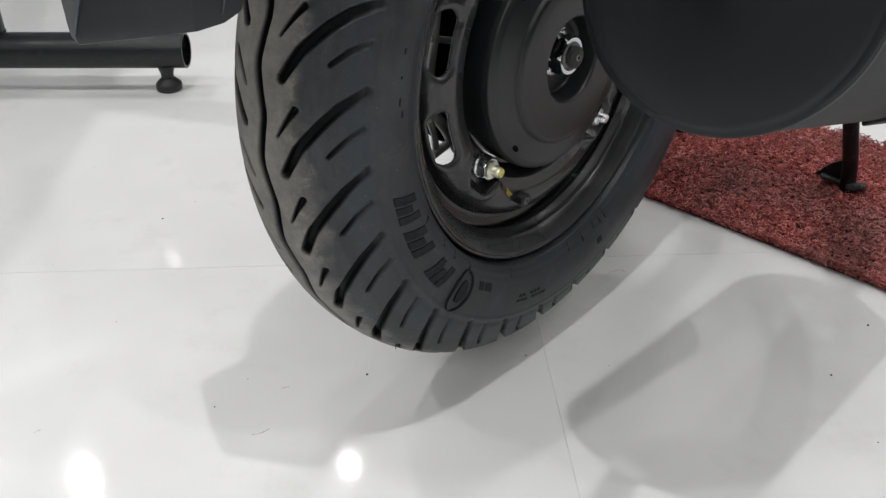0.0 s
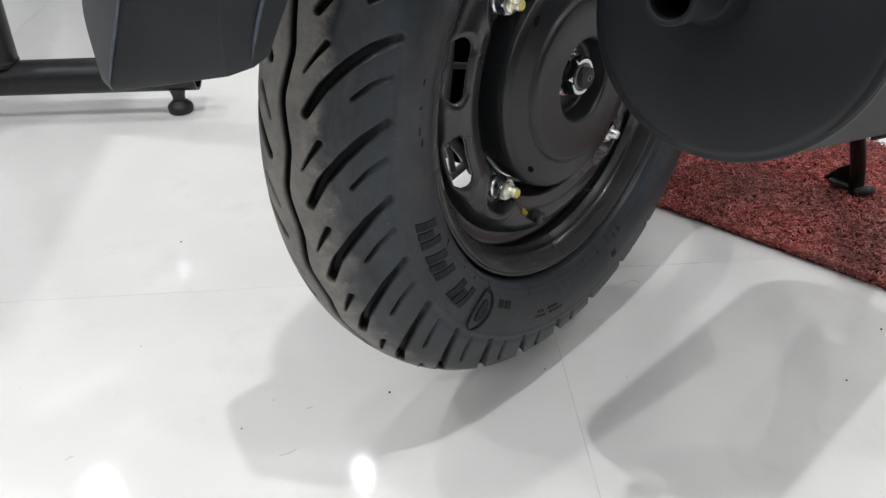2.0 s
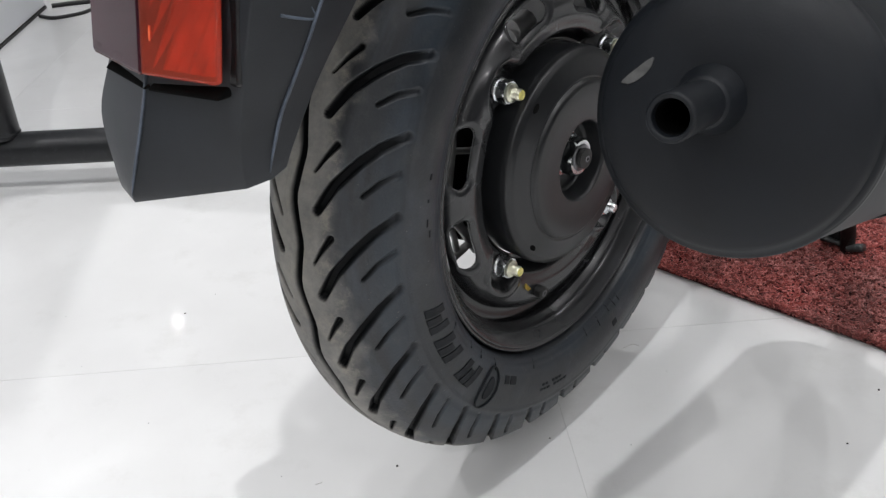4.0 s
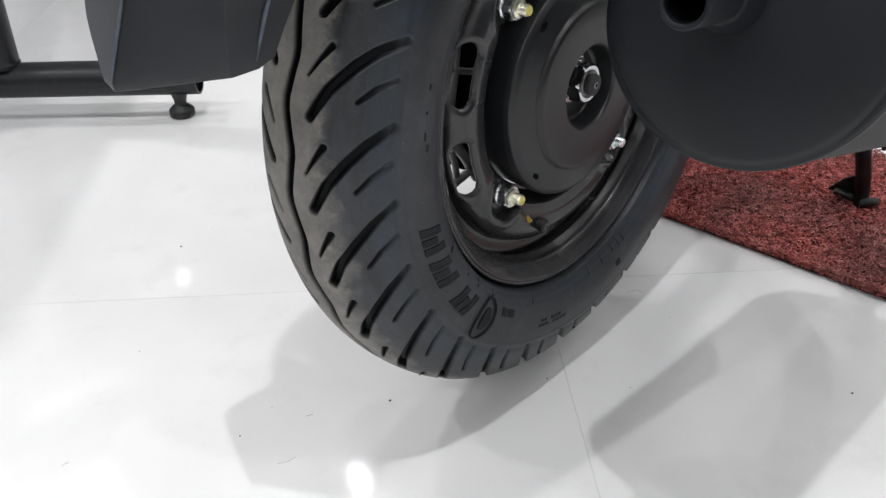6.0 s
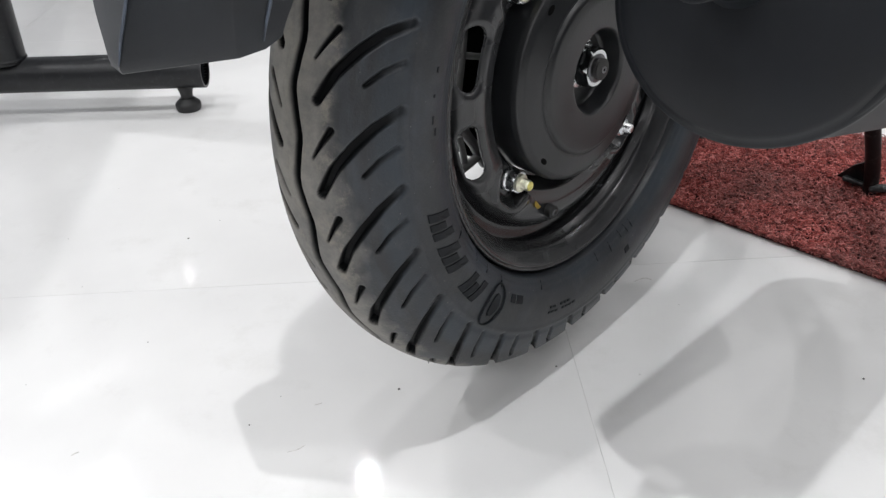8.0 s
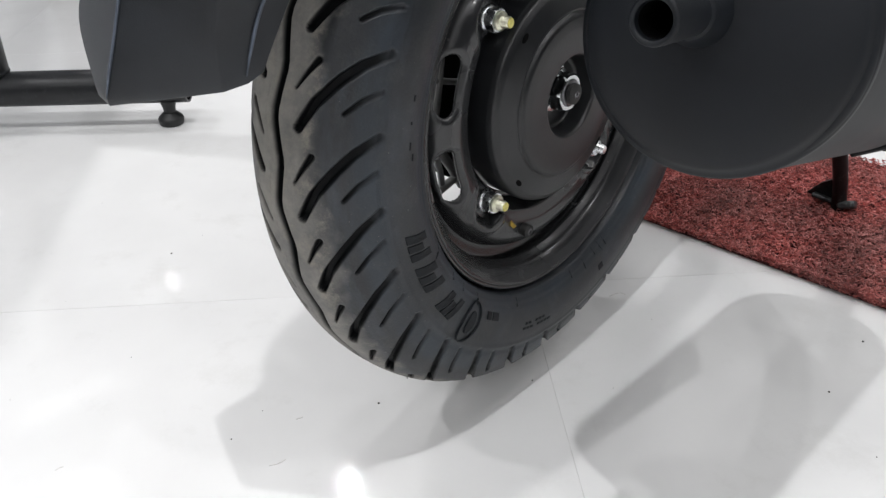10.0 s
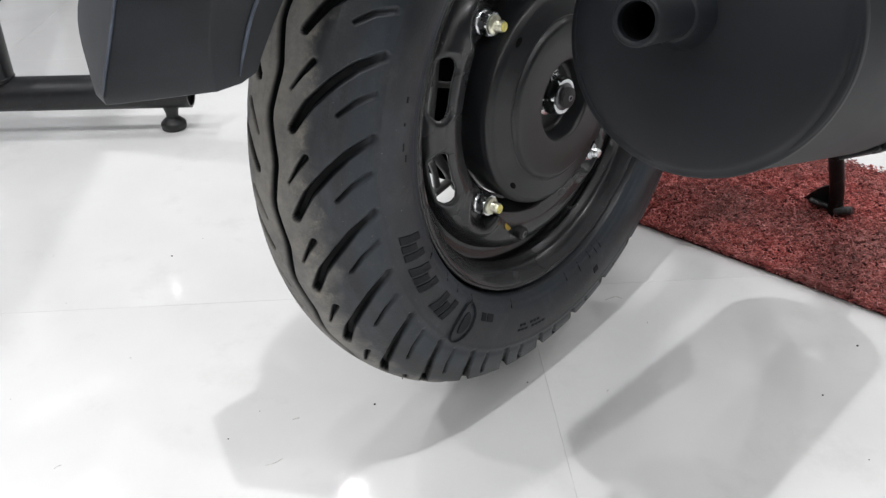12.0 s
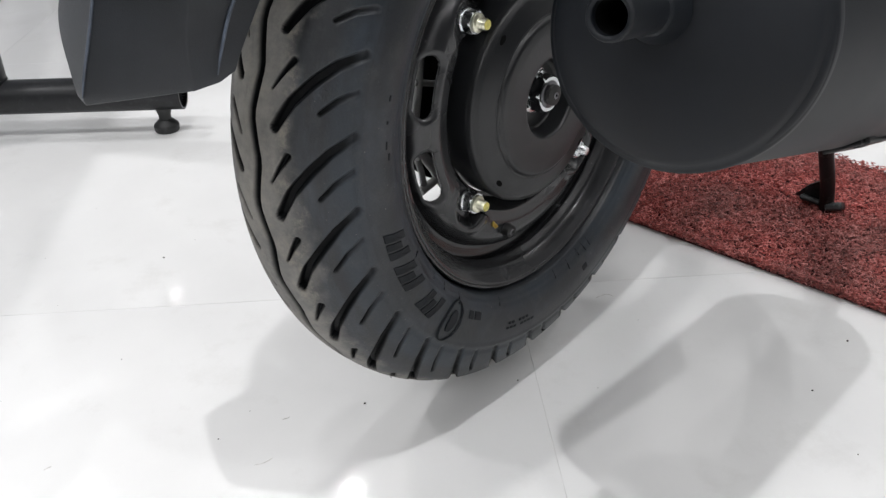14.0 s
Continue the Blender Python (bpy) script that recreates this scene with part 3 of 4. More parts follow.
lock_mesh = lathe("lock_ring", rounded([(0.0, 0.0038), (0.0, 0.0062), (0.0014, 0.0062), (0.0022, 0.0038)], 0.0003), 32)
for a in NUT_ANGLES:
    seat = HUB @ pose(0, 0, 0, a, 0, 0) @ pose(0.0138, 0.0888, 0)
    part("nut_collar", collar_mesh, M_zinc_blue, wheel, m=seat)
    part("wheel_nut", nut_mesh, M_zinc_blue, wheel, "bright zinc-plated wheel nut", seat @ pose(0.0022, 0, 0, 13, 0, 0))
    part("lock_ring", lock_mesh if a < 300 else lock_mesh.copy(), M_zinc if a < 300 else M_zinc_blue, wheel, m=seat @ pose(0.0096, 0, 0))
    part("stud", stud_mesh if a < 300 else stud_mesh.copy(), M_zinc if a < 300 else M_zinc_blue, wheel, "yellow zinc-plated stud" if a < 300 else "bright zinc-plated stud", seat @ pose(0.0102, 0, 0))
    if a < 300:
        part("paint_dab", dab_mesh, M_yellow, wheel, m=seat @ pose(0.0175, 0, 0))

# axle end in its recess
AXLE_END = HUB @ pose(-0.0015, 0, 0.0022)
washer = lathe("axle_washer", rounded([(0.0, 0.0), (0.0, 0.0160), (0.0024, 0.0160), (0.0024, 0.0)], 0.0008), 48)
part("axle_washer", washer, M_chrome, wheel, "bright steel axle washer", AXLE_END @ pose(0.0245, 0, 0))
part("axle_nut", hexnut("axle_nut", 0.0240, 0.0118, chamfer=0.16), M_chrome, wheel, "bright steel axle nut", AXLE_END @ pose(0.0268, 0, 0, 24, 0, 0))
collar = lathe("axle_collar", rounded([(0.0, 0.0070), (0.0, 0.0100), (0.0012, 0.0096), (0.0016, 0.0070)], 0.0004), 40)
part("axle_collar", collar, M_dark_steel, wheel, m=AXLE_END @ pose(0.0382, 0, 0))
part("axle_end", threaded("axle_end", 0.0073, 0.0158, 0.0014), M_engine, wheel, "blackened threaded axle end", AXLE_END @ pose(0.0275, 0, 0))
part("centre_mark", lathe("centre_mark", rounded([(0.0, 0.0), (0.0, 0.0011), (0.0007, 0.0016), (0.0007, 0.0021), (0.0, 0.0024)], 0.0002), 20), M_dark_steel, wheel, m=AXLE_END @ pose(0.0439, 0, 0))
part("centre_hole", lathe("centre_hole", [(0.0, 0.0), (0.0, 0.0011), (-0.0006, 0.0012)], 16), M_soot_shade, wheel, m=AXLE_END @ pose(0.0442, 0, 0))
part("cotter_pin", tube("cotter_pin", curve_points([(0, -0.004, 0.0), (0.003, -0.002, 0.003), (0.003, 0.003, 0.003), (0, 0.005, 0)], 5), 0.0011, 10), M_chrome, wheel,
     m=AXLE_END @ pose(0.0290, -0.004, 0.0150))

# cast ribs of the brake plate, seen through the slots: (radius, degrees) of both ends, thickness
for (ra, aa), (rb, ab), r in (((0.0880, 164.2), (0.0550, 165.0), 0.0022), ((0.0880, 152.0), (0.0850, 181.0), 0.0026), ((0.0861, 196.5), (0.0835, 226.0), 0.0034), ((0.1000, 214.0), (0.0740, 221.5), 0.0030),
                              ((0.0900, 200.0), (0.0945, 213.0), 0.0022), ((0.0880, 99.0), (0.0900, 88.0), 0.0072), ((0.0830, 101.0), (0.0830, 92.0), 0.0060)):
    ends = [Vector((-0.012, q * math.cos(radians(w)), q * math.sin(radians(w)))) for q, w in ((ra, aa), (rb, ab))]
    line = [ends[0], ends[0].lerp(ends[1], 0.5) + Vector((0.001, 0, 0)), ends[1]]
    part("cast_rib", tube("cast_rib", line, [r * 1.15, r, r * 1.15], 10), M_alloy, wheel, m=HUB)

# valve
va = 254.8
valve = HUB @ pose(0, 0, 0, va, 0, 0)
part("valve_stem", tube("valve_stem", [(-0.004, 0.1010, 0), (0.006, 0.1012, 0), (0.016, 0.1018, 0), (0.0175, 0.1019, 0)], [0.0062, 0.0050, 0.0036, 0.0034], 20), M_valve, wheel,
     "black rubber tyre valve", valve)
part("valve_cap", tube("valve_cap", [(0.0135, 0.1017, 0), (0.0137, 0.1017, 0), (0.0258, 0.1025, 0), (0.0266, 0.1026, 0)], [0.0040, 0.0050, 0.0049, 0.0038], 18), M_valve, wheel, m=valve)
part("valve_ring", lathe("valve_ring", rounded([(0.0, 0.0016), (0.0, 0.0026), (0.0006, 0.0026), (0.0008, 0.0016)], 0.0002), 20), M_dark_steel, wheel, m=valve @ pose(0.0264, 0.10258, 0))
part("balance_tag", block((0.003, 0.0055, 0.0016), 0.0004), M_brass, wheel, "small brass tag by the valve", HUB @ pose(0, 0, 0, 245.0, 0, 0) @ pose(0.0212, 0.0978, 0, 30, 0, -50))

# raised marks on the side wall: plain plates, an oval ring, small bars
for a0, a1, slant in ((190.9, 197.4, 2.6), (199.3, 206.8, 3.6), (211.8, 218.6, 3.4)):
    wide = a1 - a0
    for f0, f1, r1 in ((0.0, 0.30, 0.1590), (0.38, 0.64, 0.1640), (0.72, 1.0, 0.1590)):
        full = slant * (0.1765 - r1) / 0.0175
        part("raised_bar", side_plate("raised_bar", quad_outline(0.1765, r1, a0 + wide * f0, a0 + wide * f1, full, 4), 0.00045), M_mark, wheel, m=TYRE)
oval = []
for i in range(40):
    t = 2 * math.pi * i / 40
    oval.append(side_point(0.1695 + 0.0150 * math.cos(t), 227.4 + 3.2 * math.sin(t) - 0.9 * math.cos(t), 0.0004))
oval.append(oval[0])
part("oval_ring", tube("oval_ring", oval, 0.0008, 8, False), M_mark, wheel, m=TYRE)
part("raised_mark", side_plate("raised_mark", [(0.1695 + 0.0085 * math.cos(t), 227.4 + 1.5 * math.sin(t) - 0.5 * math.cos(t)) for t in np.linspace(0, 6.0, 16)]), M_mark, wheel, m=TYRE)
bars = [(0.1640, 0.1580, 234.0, 236.0), (0.1640, 0.1580, 236.6, 239.4), (0.1700, 0.1650, 287.0, 289.0), (0.1680, 0.1668, 163.0, 164.2), (0.1680, 0.1668, 168.0, 168.6),
        (0.1676, 0.1666, 172.0, 173.6), (0.1650, 0.1640, 174.5, 176.0)]
bars += [(0.1735, 0.1718, 252.0 + 1.5 * k, 253.0 + 1.5 * k) for k in range(8) if k != 3]
bars += [(0.1695, 0.1678, 252.5 + 1.5 * k, 253.4 + 1.5 * k) for k in range(6) if k != 2]
for r0, r1, a0, a1 in bars:
    part("raised_bar", side_plate("raised_bar", quad_outline(r0, r1, a0, a1, 0, 3), 0.0002), M_mark, wheel, m=TYRE)
rng = random.Random(4)
for i in range(10):
    a, r0 = 196 + 104 * rng.random(), rng.uniform(0.1475, 0.1500)
    part("vent_line", side_plate("vent_line", quad_outline(r0, r0 + rng.uniform(0.005, 0.009), a, a + 0.14, rng.uniform(-0.4, 0.4), 2), 0.00025), M_mark, wheel, m=TYRE)
for i in range(5):
    a = radians(205 + 55 * rng.random())
    u = rng.choice([-0.030, -0.022, 0.004])
    r = float(np.interp(abs(u), [c[0] for c in CROWN[:12]], [c[1] for c in CROWN[:12]]))
    d = Vector((u * 9 + rng.uniform(-0.2, 0.2), math.cos(a), math.sin(a))).normalized()
    base = Vector((u, r * math.cos(a), r * math.sin(a)))
    part("mould_hair", tube("mould_hair", [base - d * 0.001, base + d * 0.002, base + d * rng.uniform(0.0022, 0.0036) + Vector((0.0008, 0, 0))], [0.00035, 0.0003, 0.00015], 5), M_mark, wheel, m=TYRE)

# muffler
MUF = Vector((0.1620, -0.1280, 0.3430))
MUF_AXIS = Vector((0.14, -0.965, 0.215)).normalized()
MUF_R = 0.0625
turn = MUF_AXIS.to_track_quat("X", "Z").to_matrix().to_4x4()
MP = Matrix.Translation(MUF) @ turn
body_profile = rounded([(-0.262, 0.0), (-0.262, 0.030), (-0.245, 0.052), (-0.225, MUF_R), (-0.006, MUF_R), (-0.004, 0.03)], 0.004, 4)
BODY_AXIS = Vector((-0.03, -0.965, 0.26)).normalized()
MB = Matrix.Translation(MUF) @ BODY_AXIS.to_track_quat("X", "Z").to_matrix().to_4x4()
muffler = part("muffler", lathe("muffler", body_profile, 160, angle=40), M_muffler, scooter, "matt black round muffler with a short outlet pipe", MB)
cap_profile = rounded([(-0.014, MUF_R - 0.004), (-0.012, MUF_R + 0.0012), (-0.005, MUF_R + 0.0018), (0.001, MUF_R + 0.0012), (0.003, MUF_R - 0.0012), (0.0045, MUF_R - 0.0024), (0.008, MUF_R - 0.0045),
                       (0.0115, 0.052), (0.0145, 0.043), (0.0165, 0.032), (0.0178, 0.018), (0.0182, 0.0)], 0.004, 5)
part("end_cap", lathe("end_cap", cap_profile, 160, angle=40), M_muffler, muffler, m=MP)
TIP, PIPE_AXIS = Vector((0.1660, -0.1980, 0.3645)), Vector((0.15, -0.970, 0.175)).normalized()
PM = Matrix.Translation(TIP) @ PIPE_AXIS.to_track_quat("X", "Z").to_matrix().to_4x4()
collar = lathe("pipe_collar", rounded([(-0.054, 0.0150), (-0.049, 0.0132), (-0.045, 0.0118), (-0.042, 0.0110), (-0.0405, 0.0095)], 0.004, 5), 64, angle=80)
part("pipe_collar", collar, M_muffler, muffler, m=PM)
pipe = lathe("outlet_pipe", rounded([(-0.055, 0.0098), (-0.001, 0.0098), (0.0002, 0.0090), (-0.0004, 0.0072), (-0.050, 0.0070)], 0.0007), 64)
part("outlet_pipe", pipe, M_muffler, muffler, "matt black outlet pipe with a sooty bore", PM)
part("bore", lathe("bore", [(-0.045, 0.0), (-0.045, 0.00695), (-0.004, 0.00695)], 48), M_soot_shade, muffler, m=PM)
# a pale oval patch on the cap
patch_bm = bmesh.new()
patch_ring = [patch_bm.verts.new((0.0006, 0.0092 * math.cos(t) * (1 + 0.05 * math.sin(5 * t)), 0.0024 * math.sin(t) + 0.0006 * math.cos(2 * t))) for t in np.arange(28) * 2 * math.pi / 28]
patch_low = [patch_bm.verts.new((-0.0012, v.co.y * 1.02, v.co.z * 1.04)) for v in patch_ring]
patch_bm.faces.new(patch_ring)
for i in range(28):
    patch_bm.faces.new((patch_ring[i], patch_low[i], patch_low[(i + 1) % 28], patch_ring[(i + 1) % 28]))
bmesh.ops.recalc_face_normals(patch_bm, faces=patch_bm.faces)
PATCH_AT = MP.inverted() @ Vector((0.1228, -0.1427, 0.3604))
PATCH_WAY = MP.inverted().to_3x3() @ Vector((0.0133, 0.0046, 0.0118))
patch_r = math.hypot(PATCH_AT.y, PATCH_AT.z)
patch_n = Vector((1.0, 0.26 * PATCH_AT.y / patch_r, 0.26 * PATCH_AT.z / patch_r)).normalized()
patch_y = (PATCH_WAY - patch_n * PATCH_WAY.dot(patch_n)).normalized()
patch_m = Matrix((patch_n, patch_y, patch_n.cross(patch_y))).transposed().to_4x4()
part("pale_patch", patch_bm, M_patch, muffler, "pale oval patch on the end cap", MP @ Matrix.Translation((0.0139, PATCH_AT.y, PATCH_AT.z)) @ patch_m)
header = curve_points([(0.172, 0.10, 0.280), (0.165, 0.18, 0.262), (0.12, 0.27, 0.245), (0.03, 0.33, 0.235), (-0.05, 0.36, 0.24)], 6)
part("header_pipe", tube("header_pipe", header, 0.016, 20), M_muffler, scooter)
part("bracket", block((0.052, 0.022, 0.003), 0.001), M_stand, muffler, "thin black steel bracket", Matrix.Translation((-0.001, -0.001, 0.0018)) @ MB @ pose(-0.188, 0.0330, -0.0555, 30, 0, 0))
part("bracket", block((0.016, 0.010, 0.007), 0.0015), M_stand, muffler, m=Matrix.Translation((-0.001, -0.001, 0.0018)) @ MB @ pose(-0.176, 0.0400, -0.0500, 36, 0, 0))


# rear mudguard, by rows of (distance from the middle plane, y, z)
def mudguard_mesh():
    cx = AXLE_X
    # rows from low to high: left front edge, left corner, left half, middle ridge, right half, back corner, crease, front edge
    rows = [
        [(-0.052, -0.270, 0.3070), (-0.051, -0.280, 0.3060), (-0.047, -0.2890, 0.3065), (-0.024, -0.2985, 0.3115), (0.0, -0.3060, 0.3165), (0.020, -0.2970, 0.3225), (0.0445, -0.2805, 0.3268), (0.0498, -0.2715, 0.3292), (0.0512, -0.2640, 0.3325)],
        [(-0.058, -0.262, 0.3150), (-0.057, -0.276, 0.3140), (-0.053, -0.2870, 0.3145), (-0.027, -0.2985, 0.3185), (0.0, -0.3065, 0.3225), (0.020, -0.2975, 0.3280), (0.0450, -0.2815, 0.3322), (0.0508, -0.2715, 0.3352), (0.0520, -0.2590, 0.3420)],
        [(-0.064, -0.245, 0.3400), (-0.068, -0.268, 0.3380), (-0.066, -0.2810, 0.3390), (-0.034, -0.2935, 0.3410), (0.0, -0.3015, 0.3430), (0.024, -0.2945, 0.3460), (0.0470, -0.2820, 0.3500), (0.0520, -0.2630, 0.3570), (0.0540, -0.2420, 0.3680)],
        [(-0.0460, -0.262, 0.3690), (-0.0460, -0.270, 0.3700), (-0.043, -0.2825, 0.3700), (-0.032, -0.2885, 0.3700), (0.0, -0.2940, 0.3700), (0.027, -0.2885, 0.3710), (0.0520, -0.2800, 0.3720), (0.0560, -0.2510, 0.3790), (0.0575, -0.2200, 0.3960)],
        [(-0.050, -0.2400, 0.4020), (-0.050, -0.2560, 0.4010), (-0.046, -0.2760, 0.4000), (-0.028, -0.2830, 0.3990), (0.000, -0.2880, 0.3980), (0.028, -0.2830, 0.3990), (0.056, -0.2750, 0.4000), (0.060, -0.2400, 0.4020), (0.061, -0.1960, 0.4230)],
        [(-0.052, -0.2000, 0.4500), (-0.052, -0.2300, 0.4480), (-0.048, -0.2640, 0.4500), (-0.030, -0.2730, 0.4500), (0.000, -0.2780, 0.4500), (0.030, -0.2730, 0.4500), (0.062, -0.2620, 0.4500), (0.068, -0.2150, 0.4480), (0.069, -0.1500, 0.4600)],
        [(-0.064, -0.1300, 0.4900), (-0.064, -0.1900, 0.4850), (-0.060, -0.2500, 0.4900), (-0.030, -0.2650, 0.4900), (0.000, -0.2700, 0.4900), (0.030, -0.2650, 0.4900), (0.064, -0.2500, 0.4900), (0.070, -0.1900, 0.4850), (0.071, -0.1100, 0.4900)],
    ]
    for row in rows:
        for k in (3, 5):
            row[k] = tuple((a + b) / 2 for a, b in zip(row[k - 1], row[k + 1]))
    # the middle ridge leans to the right as it rises
    for row, lean in zip(rows, (-0.0045, -0.0035, 0.0010, 0.0055, 0.0060, 0.0060, 0.0060)):
        for k, f in ((3, 0.5), (4, 1.0), (5, 0.5)):
            row[k] = (row[k][0] + lean * f, row[k][1], row[k][2])
    # a smooth sheet through the rows, but for the step under the tail lamp
    low = [curve_points([row[k] for row in rows[:4]], 5) for k in range(9)]
    high = [curve_points([row[k] for row in rows[3:]], 4) for k in range(9)]
    rows = [[low[k][i] for k in range(9)] for i in range(len(low[0]))] + [[high[k][i] for k in range(9)] for i in range(1, len(high[0]))]
    verts, faces = [], []
    w = 9
    for row in rows:
        verts += [(cx + dx, y, z) for dx, y, z in row]
    for i in range(len(rows) - 1):
        for k in range(w - 1):
            faces.append((i * w + k, i * w + k + 1, (i + 1) * w + k + 1, (i + 1) * w + k))
    me = mesh_of("mudguard", verts, faces)
    bm = bmesh.new(); bm.from_mesh(me)
    bmesh.ops.recalc_face_normals(bm, faces=bm.faces)
    for e in bm.edges:
        a, b = e.verts
        ka, kb = a.index % w, b.index % w
        if ka == kb and ka in (4, 2, 6, 1, 7):
            e.smooth = True
    bm.to_mesh(me); bm.free()
    lines = [[(cx + row[k][0], row[k][1], row[k][2]) for row in rows[4::3]] for k in (4, 7)]
    return me, lines


guard_me, guard_lines = mudguard_mesh()
guard = part("mudguard", guard_me, M_plastic, scooter, "dark grey grained plastic rear mudguard with a middle ridge")
crease = guard.modifiers.new("thickness", "SOLIDIFY")
crease.thickness, crease.offset = 0.003, 0.0
bev = guard.modifiers.new("bevel", "BEVEL")
bev.width, bev.segments, bev.limit_method, bev.angle_limit = 0.0030, 4, "ANGLE", radians(14)

# pale beads along the creases, painting in their edge highlights
for line, lift in zip(guard_lines, ((0.0002, -0.0017, 0), (0.0016, -0.0012, 0))):
    pts = curve_points([Vector(p) + Vector(lift) for p in line], 5)
    part("edge_highlight", tube("edge_highlight", pts, [0.0008 * min(1.0, 0.3 + i / 9) for i in range(len(pts))], 8), M_edge, guard, "pale bead painted in as the crease's highlight")

mark = curve_points([(AXLE_X + 0.0588, -0.2619, 0.3984), (AXLE_X + 0.0590, -0.2540, 0.3958), (AXLE_X + 0.0594, -0.2465, 0.3938), (AXLE_X + 0.0596, -0.2448, 0.3950), (AXLE_X + 0.0598, -0.2466, 0.3990)], 5)
part("corner_mark", tube("corner_mark", mark, 0.0007, 8), M_edge, guard, "pale thin corner mark")

# tail lamp, wrapped round the middle ridge
LAMP_LOW, LAMP_HIGH = 0.3752, 0.441


def lamp_face(name, x0, x1, y0, y1, low, high, depth, grow=0.0):
    """A slab between two points of the plan, depth deep."""
    bm = bmesh.new()
    a, b = Vector((AXLE_X + x0, y0, 0)), Vector((AXLE_X + x1, y1, 0))
    n = Vector((0, 1, 0))
    vs = []
    for z, lean in ((low, 0.0), (high, 0.012)):
        for p, k in ((a, 0), (b, 0), (b, depth), (a, depth)):
            vs.append(bm.verts.new((p.x, p.y + k + lean, z)))
    for f in ((0, 1, 2, 3), (7, 6, 5, 4), (0, 4, 5, 1), (1, 5, 6, 2), (2, 6, 7, 3), (3, 7, 4, 0)):
        bm.faces.new([vs[i] for i in f])
    bmesh.ops.recalc_face_normals(bm, faces=bm.faces)
    bmesh.ops.bevel(bm, geom=bm.edges[:], offset=0.0016, segments=3, affect="EDGES", profile=0.5)
    return bm


lamp_body = part("tail_lamp", lamp_face("tail_lamp", -0.044, 0.0530, -0.2800, -0.2830, LAMP_LOW - 0.0025, LAMP_HIGH + 0.003, 0.012), M_gloss, scooter, "red tail lamp in a black housing")
part("lens", lamp_face("lens", 0.0080, 0.0490, -0.2988, -0.2905, LAMP_LOW, LAMP_HIGH, 0.004), M_lens, lamp_body, "clear orange-red lens")
part("lens", lamp_face("lens", -0.046, 0.0080, -0.2895, -0.2988, LAMP_LOW, LAMP_HIGH, 0.004), M_lens_dark, lamp_body, "darker red half of the lens")
part("lens_rim", lamp_face("lens_rim", -0.046, 0.0080, -0.2897, -0.2990, LAMP_LOW - 0.0006, LAMP_LOW + 0.011, 0.004), M_lens_low, lamp_body, "brownish red lower band of the lens")
bm = bmesh.new()
nx, nz = 12, 9
grid = [[bm.verts.new((AXLE_X + 0.004 + 0.042 * i / nx, -0.2938 + 0.0072 * i / nx + (0.0012 if (i + k) % 2 else 0.0) + 0.012 * k / nz, LAMP_LOW + 0.002 + 0.060 * k / nz)) for k in range(nz + 1)] for i in range(nx + 1)]
for i in range(nx):
    for k in range(nz):
        bm.faces.new((grid[i][k], grid[i + 1][k], grid[i + 1][k + 1], grid[i][k + 1]))
part("reflector", bm, M_reflector, lamp_body, "faceted reflector behind the red lens")
# black strips painting in the shade under the overhanging lens
part("gap_shade", lamp_face("gap_shade", -0.039, 0.0080, -0.2898, -0.2986, LAMP_LOW - 0.0070, LAMP_LOW + 0.0006, 0.014), M_soot_shade, lamp_body)
part("gap_shade", lamp_face("gap_shade", 0.0080, 0.0475, -0.2986, -0.2898, LAMP_LOW - 0.0070, LAMP_LOW + 0.0006, 0.014), M_soot_shade, lamp_body)
# small orange piece standing in for a bright glint in the lens
part("lens_glint", tube("lens_glint", [(AXLE_X + 0.0140, -0.2945, 0.3895), (AXLE_X + 0.0140, -0.2937, 0.3925), (AXLE_X + 0.0140, -0.2932, 0.3955)], [0.0006, 0.0010, 0.0007], 12), M_glint, lamp_body)
for z in (0.381, 0.3875, 0.394):
    part("clip", block((0.0016, 0.003, 0.003), 0.0005), M_zinc_blue, lamp_body, m=pose(AXLE_X + 0.0535, -0.2770 + (z - 0.374) * 0.18, z))

# centre stand
for side, lab in ((1, "black steel stand leg with a splayed foot"), (-1, "")):
    X = lambda d: AXLE_X + side * d
    leg = part("stand_leg", tube("stand_leg", curve_points([(X(0.1080), 0.33, 0.20), (X(0.1161), 0.375, 0.095), (X(0.1174), 0.402, 0.045), (X(0.1178), 0.414, 0.012)], 5), 0.0076, 14), M_stand, scooter, lab)
    part("stand_foot", block((0.036, 0.020, 0.005), 0.0022, 3), M_worn_foot, leg, "scraped grey steel foot", pose(X(0.1060), 0.4190, 0.0150, -16, side * 6, side * 4))
    part("stand_foot", block((0.018, 0.022, 0.009), 0.0036, 3), M_worn_foot, leg, m=pose(X(0.1262), 0.4130, 0.0170, -24, side * -16, 10))
    bm = bmesh.new()
    tri = [(0.004 * side, 0.0, 0.0), (-0.040 * side, 0.008, 0.001), (-0.026 * side, 0.004, 0.018), (0.0, -0.012, 0.040)]
    lo = [bm.verts.new((X(0.1195) + x, 0.418 + y - 0.0025, 0.0125 + z)) for x, y, z in tri]
    hi = [bm.verts.new((X(0.1195) + x, 0.418 + y + 0.0025, 0.0125 + z)) for x, y, z in tri]
    bm.faces.new(lo)
    bm.faces.new(hi[::-1])
    for i in range(4):
        j = (i + 1) % 4
        bm.faces.new((lo[i], hi[i], hi[j], lo[j]))
    bmesh.ops.recalc_face_normals(bm, faces=bm.faces)
    part("gusset", bm, M_stand, leg)
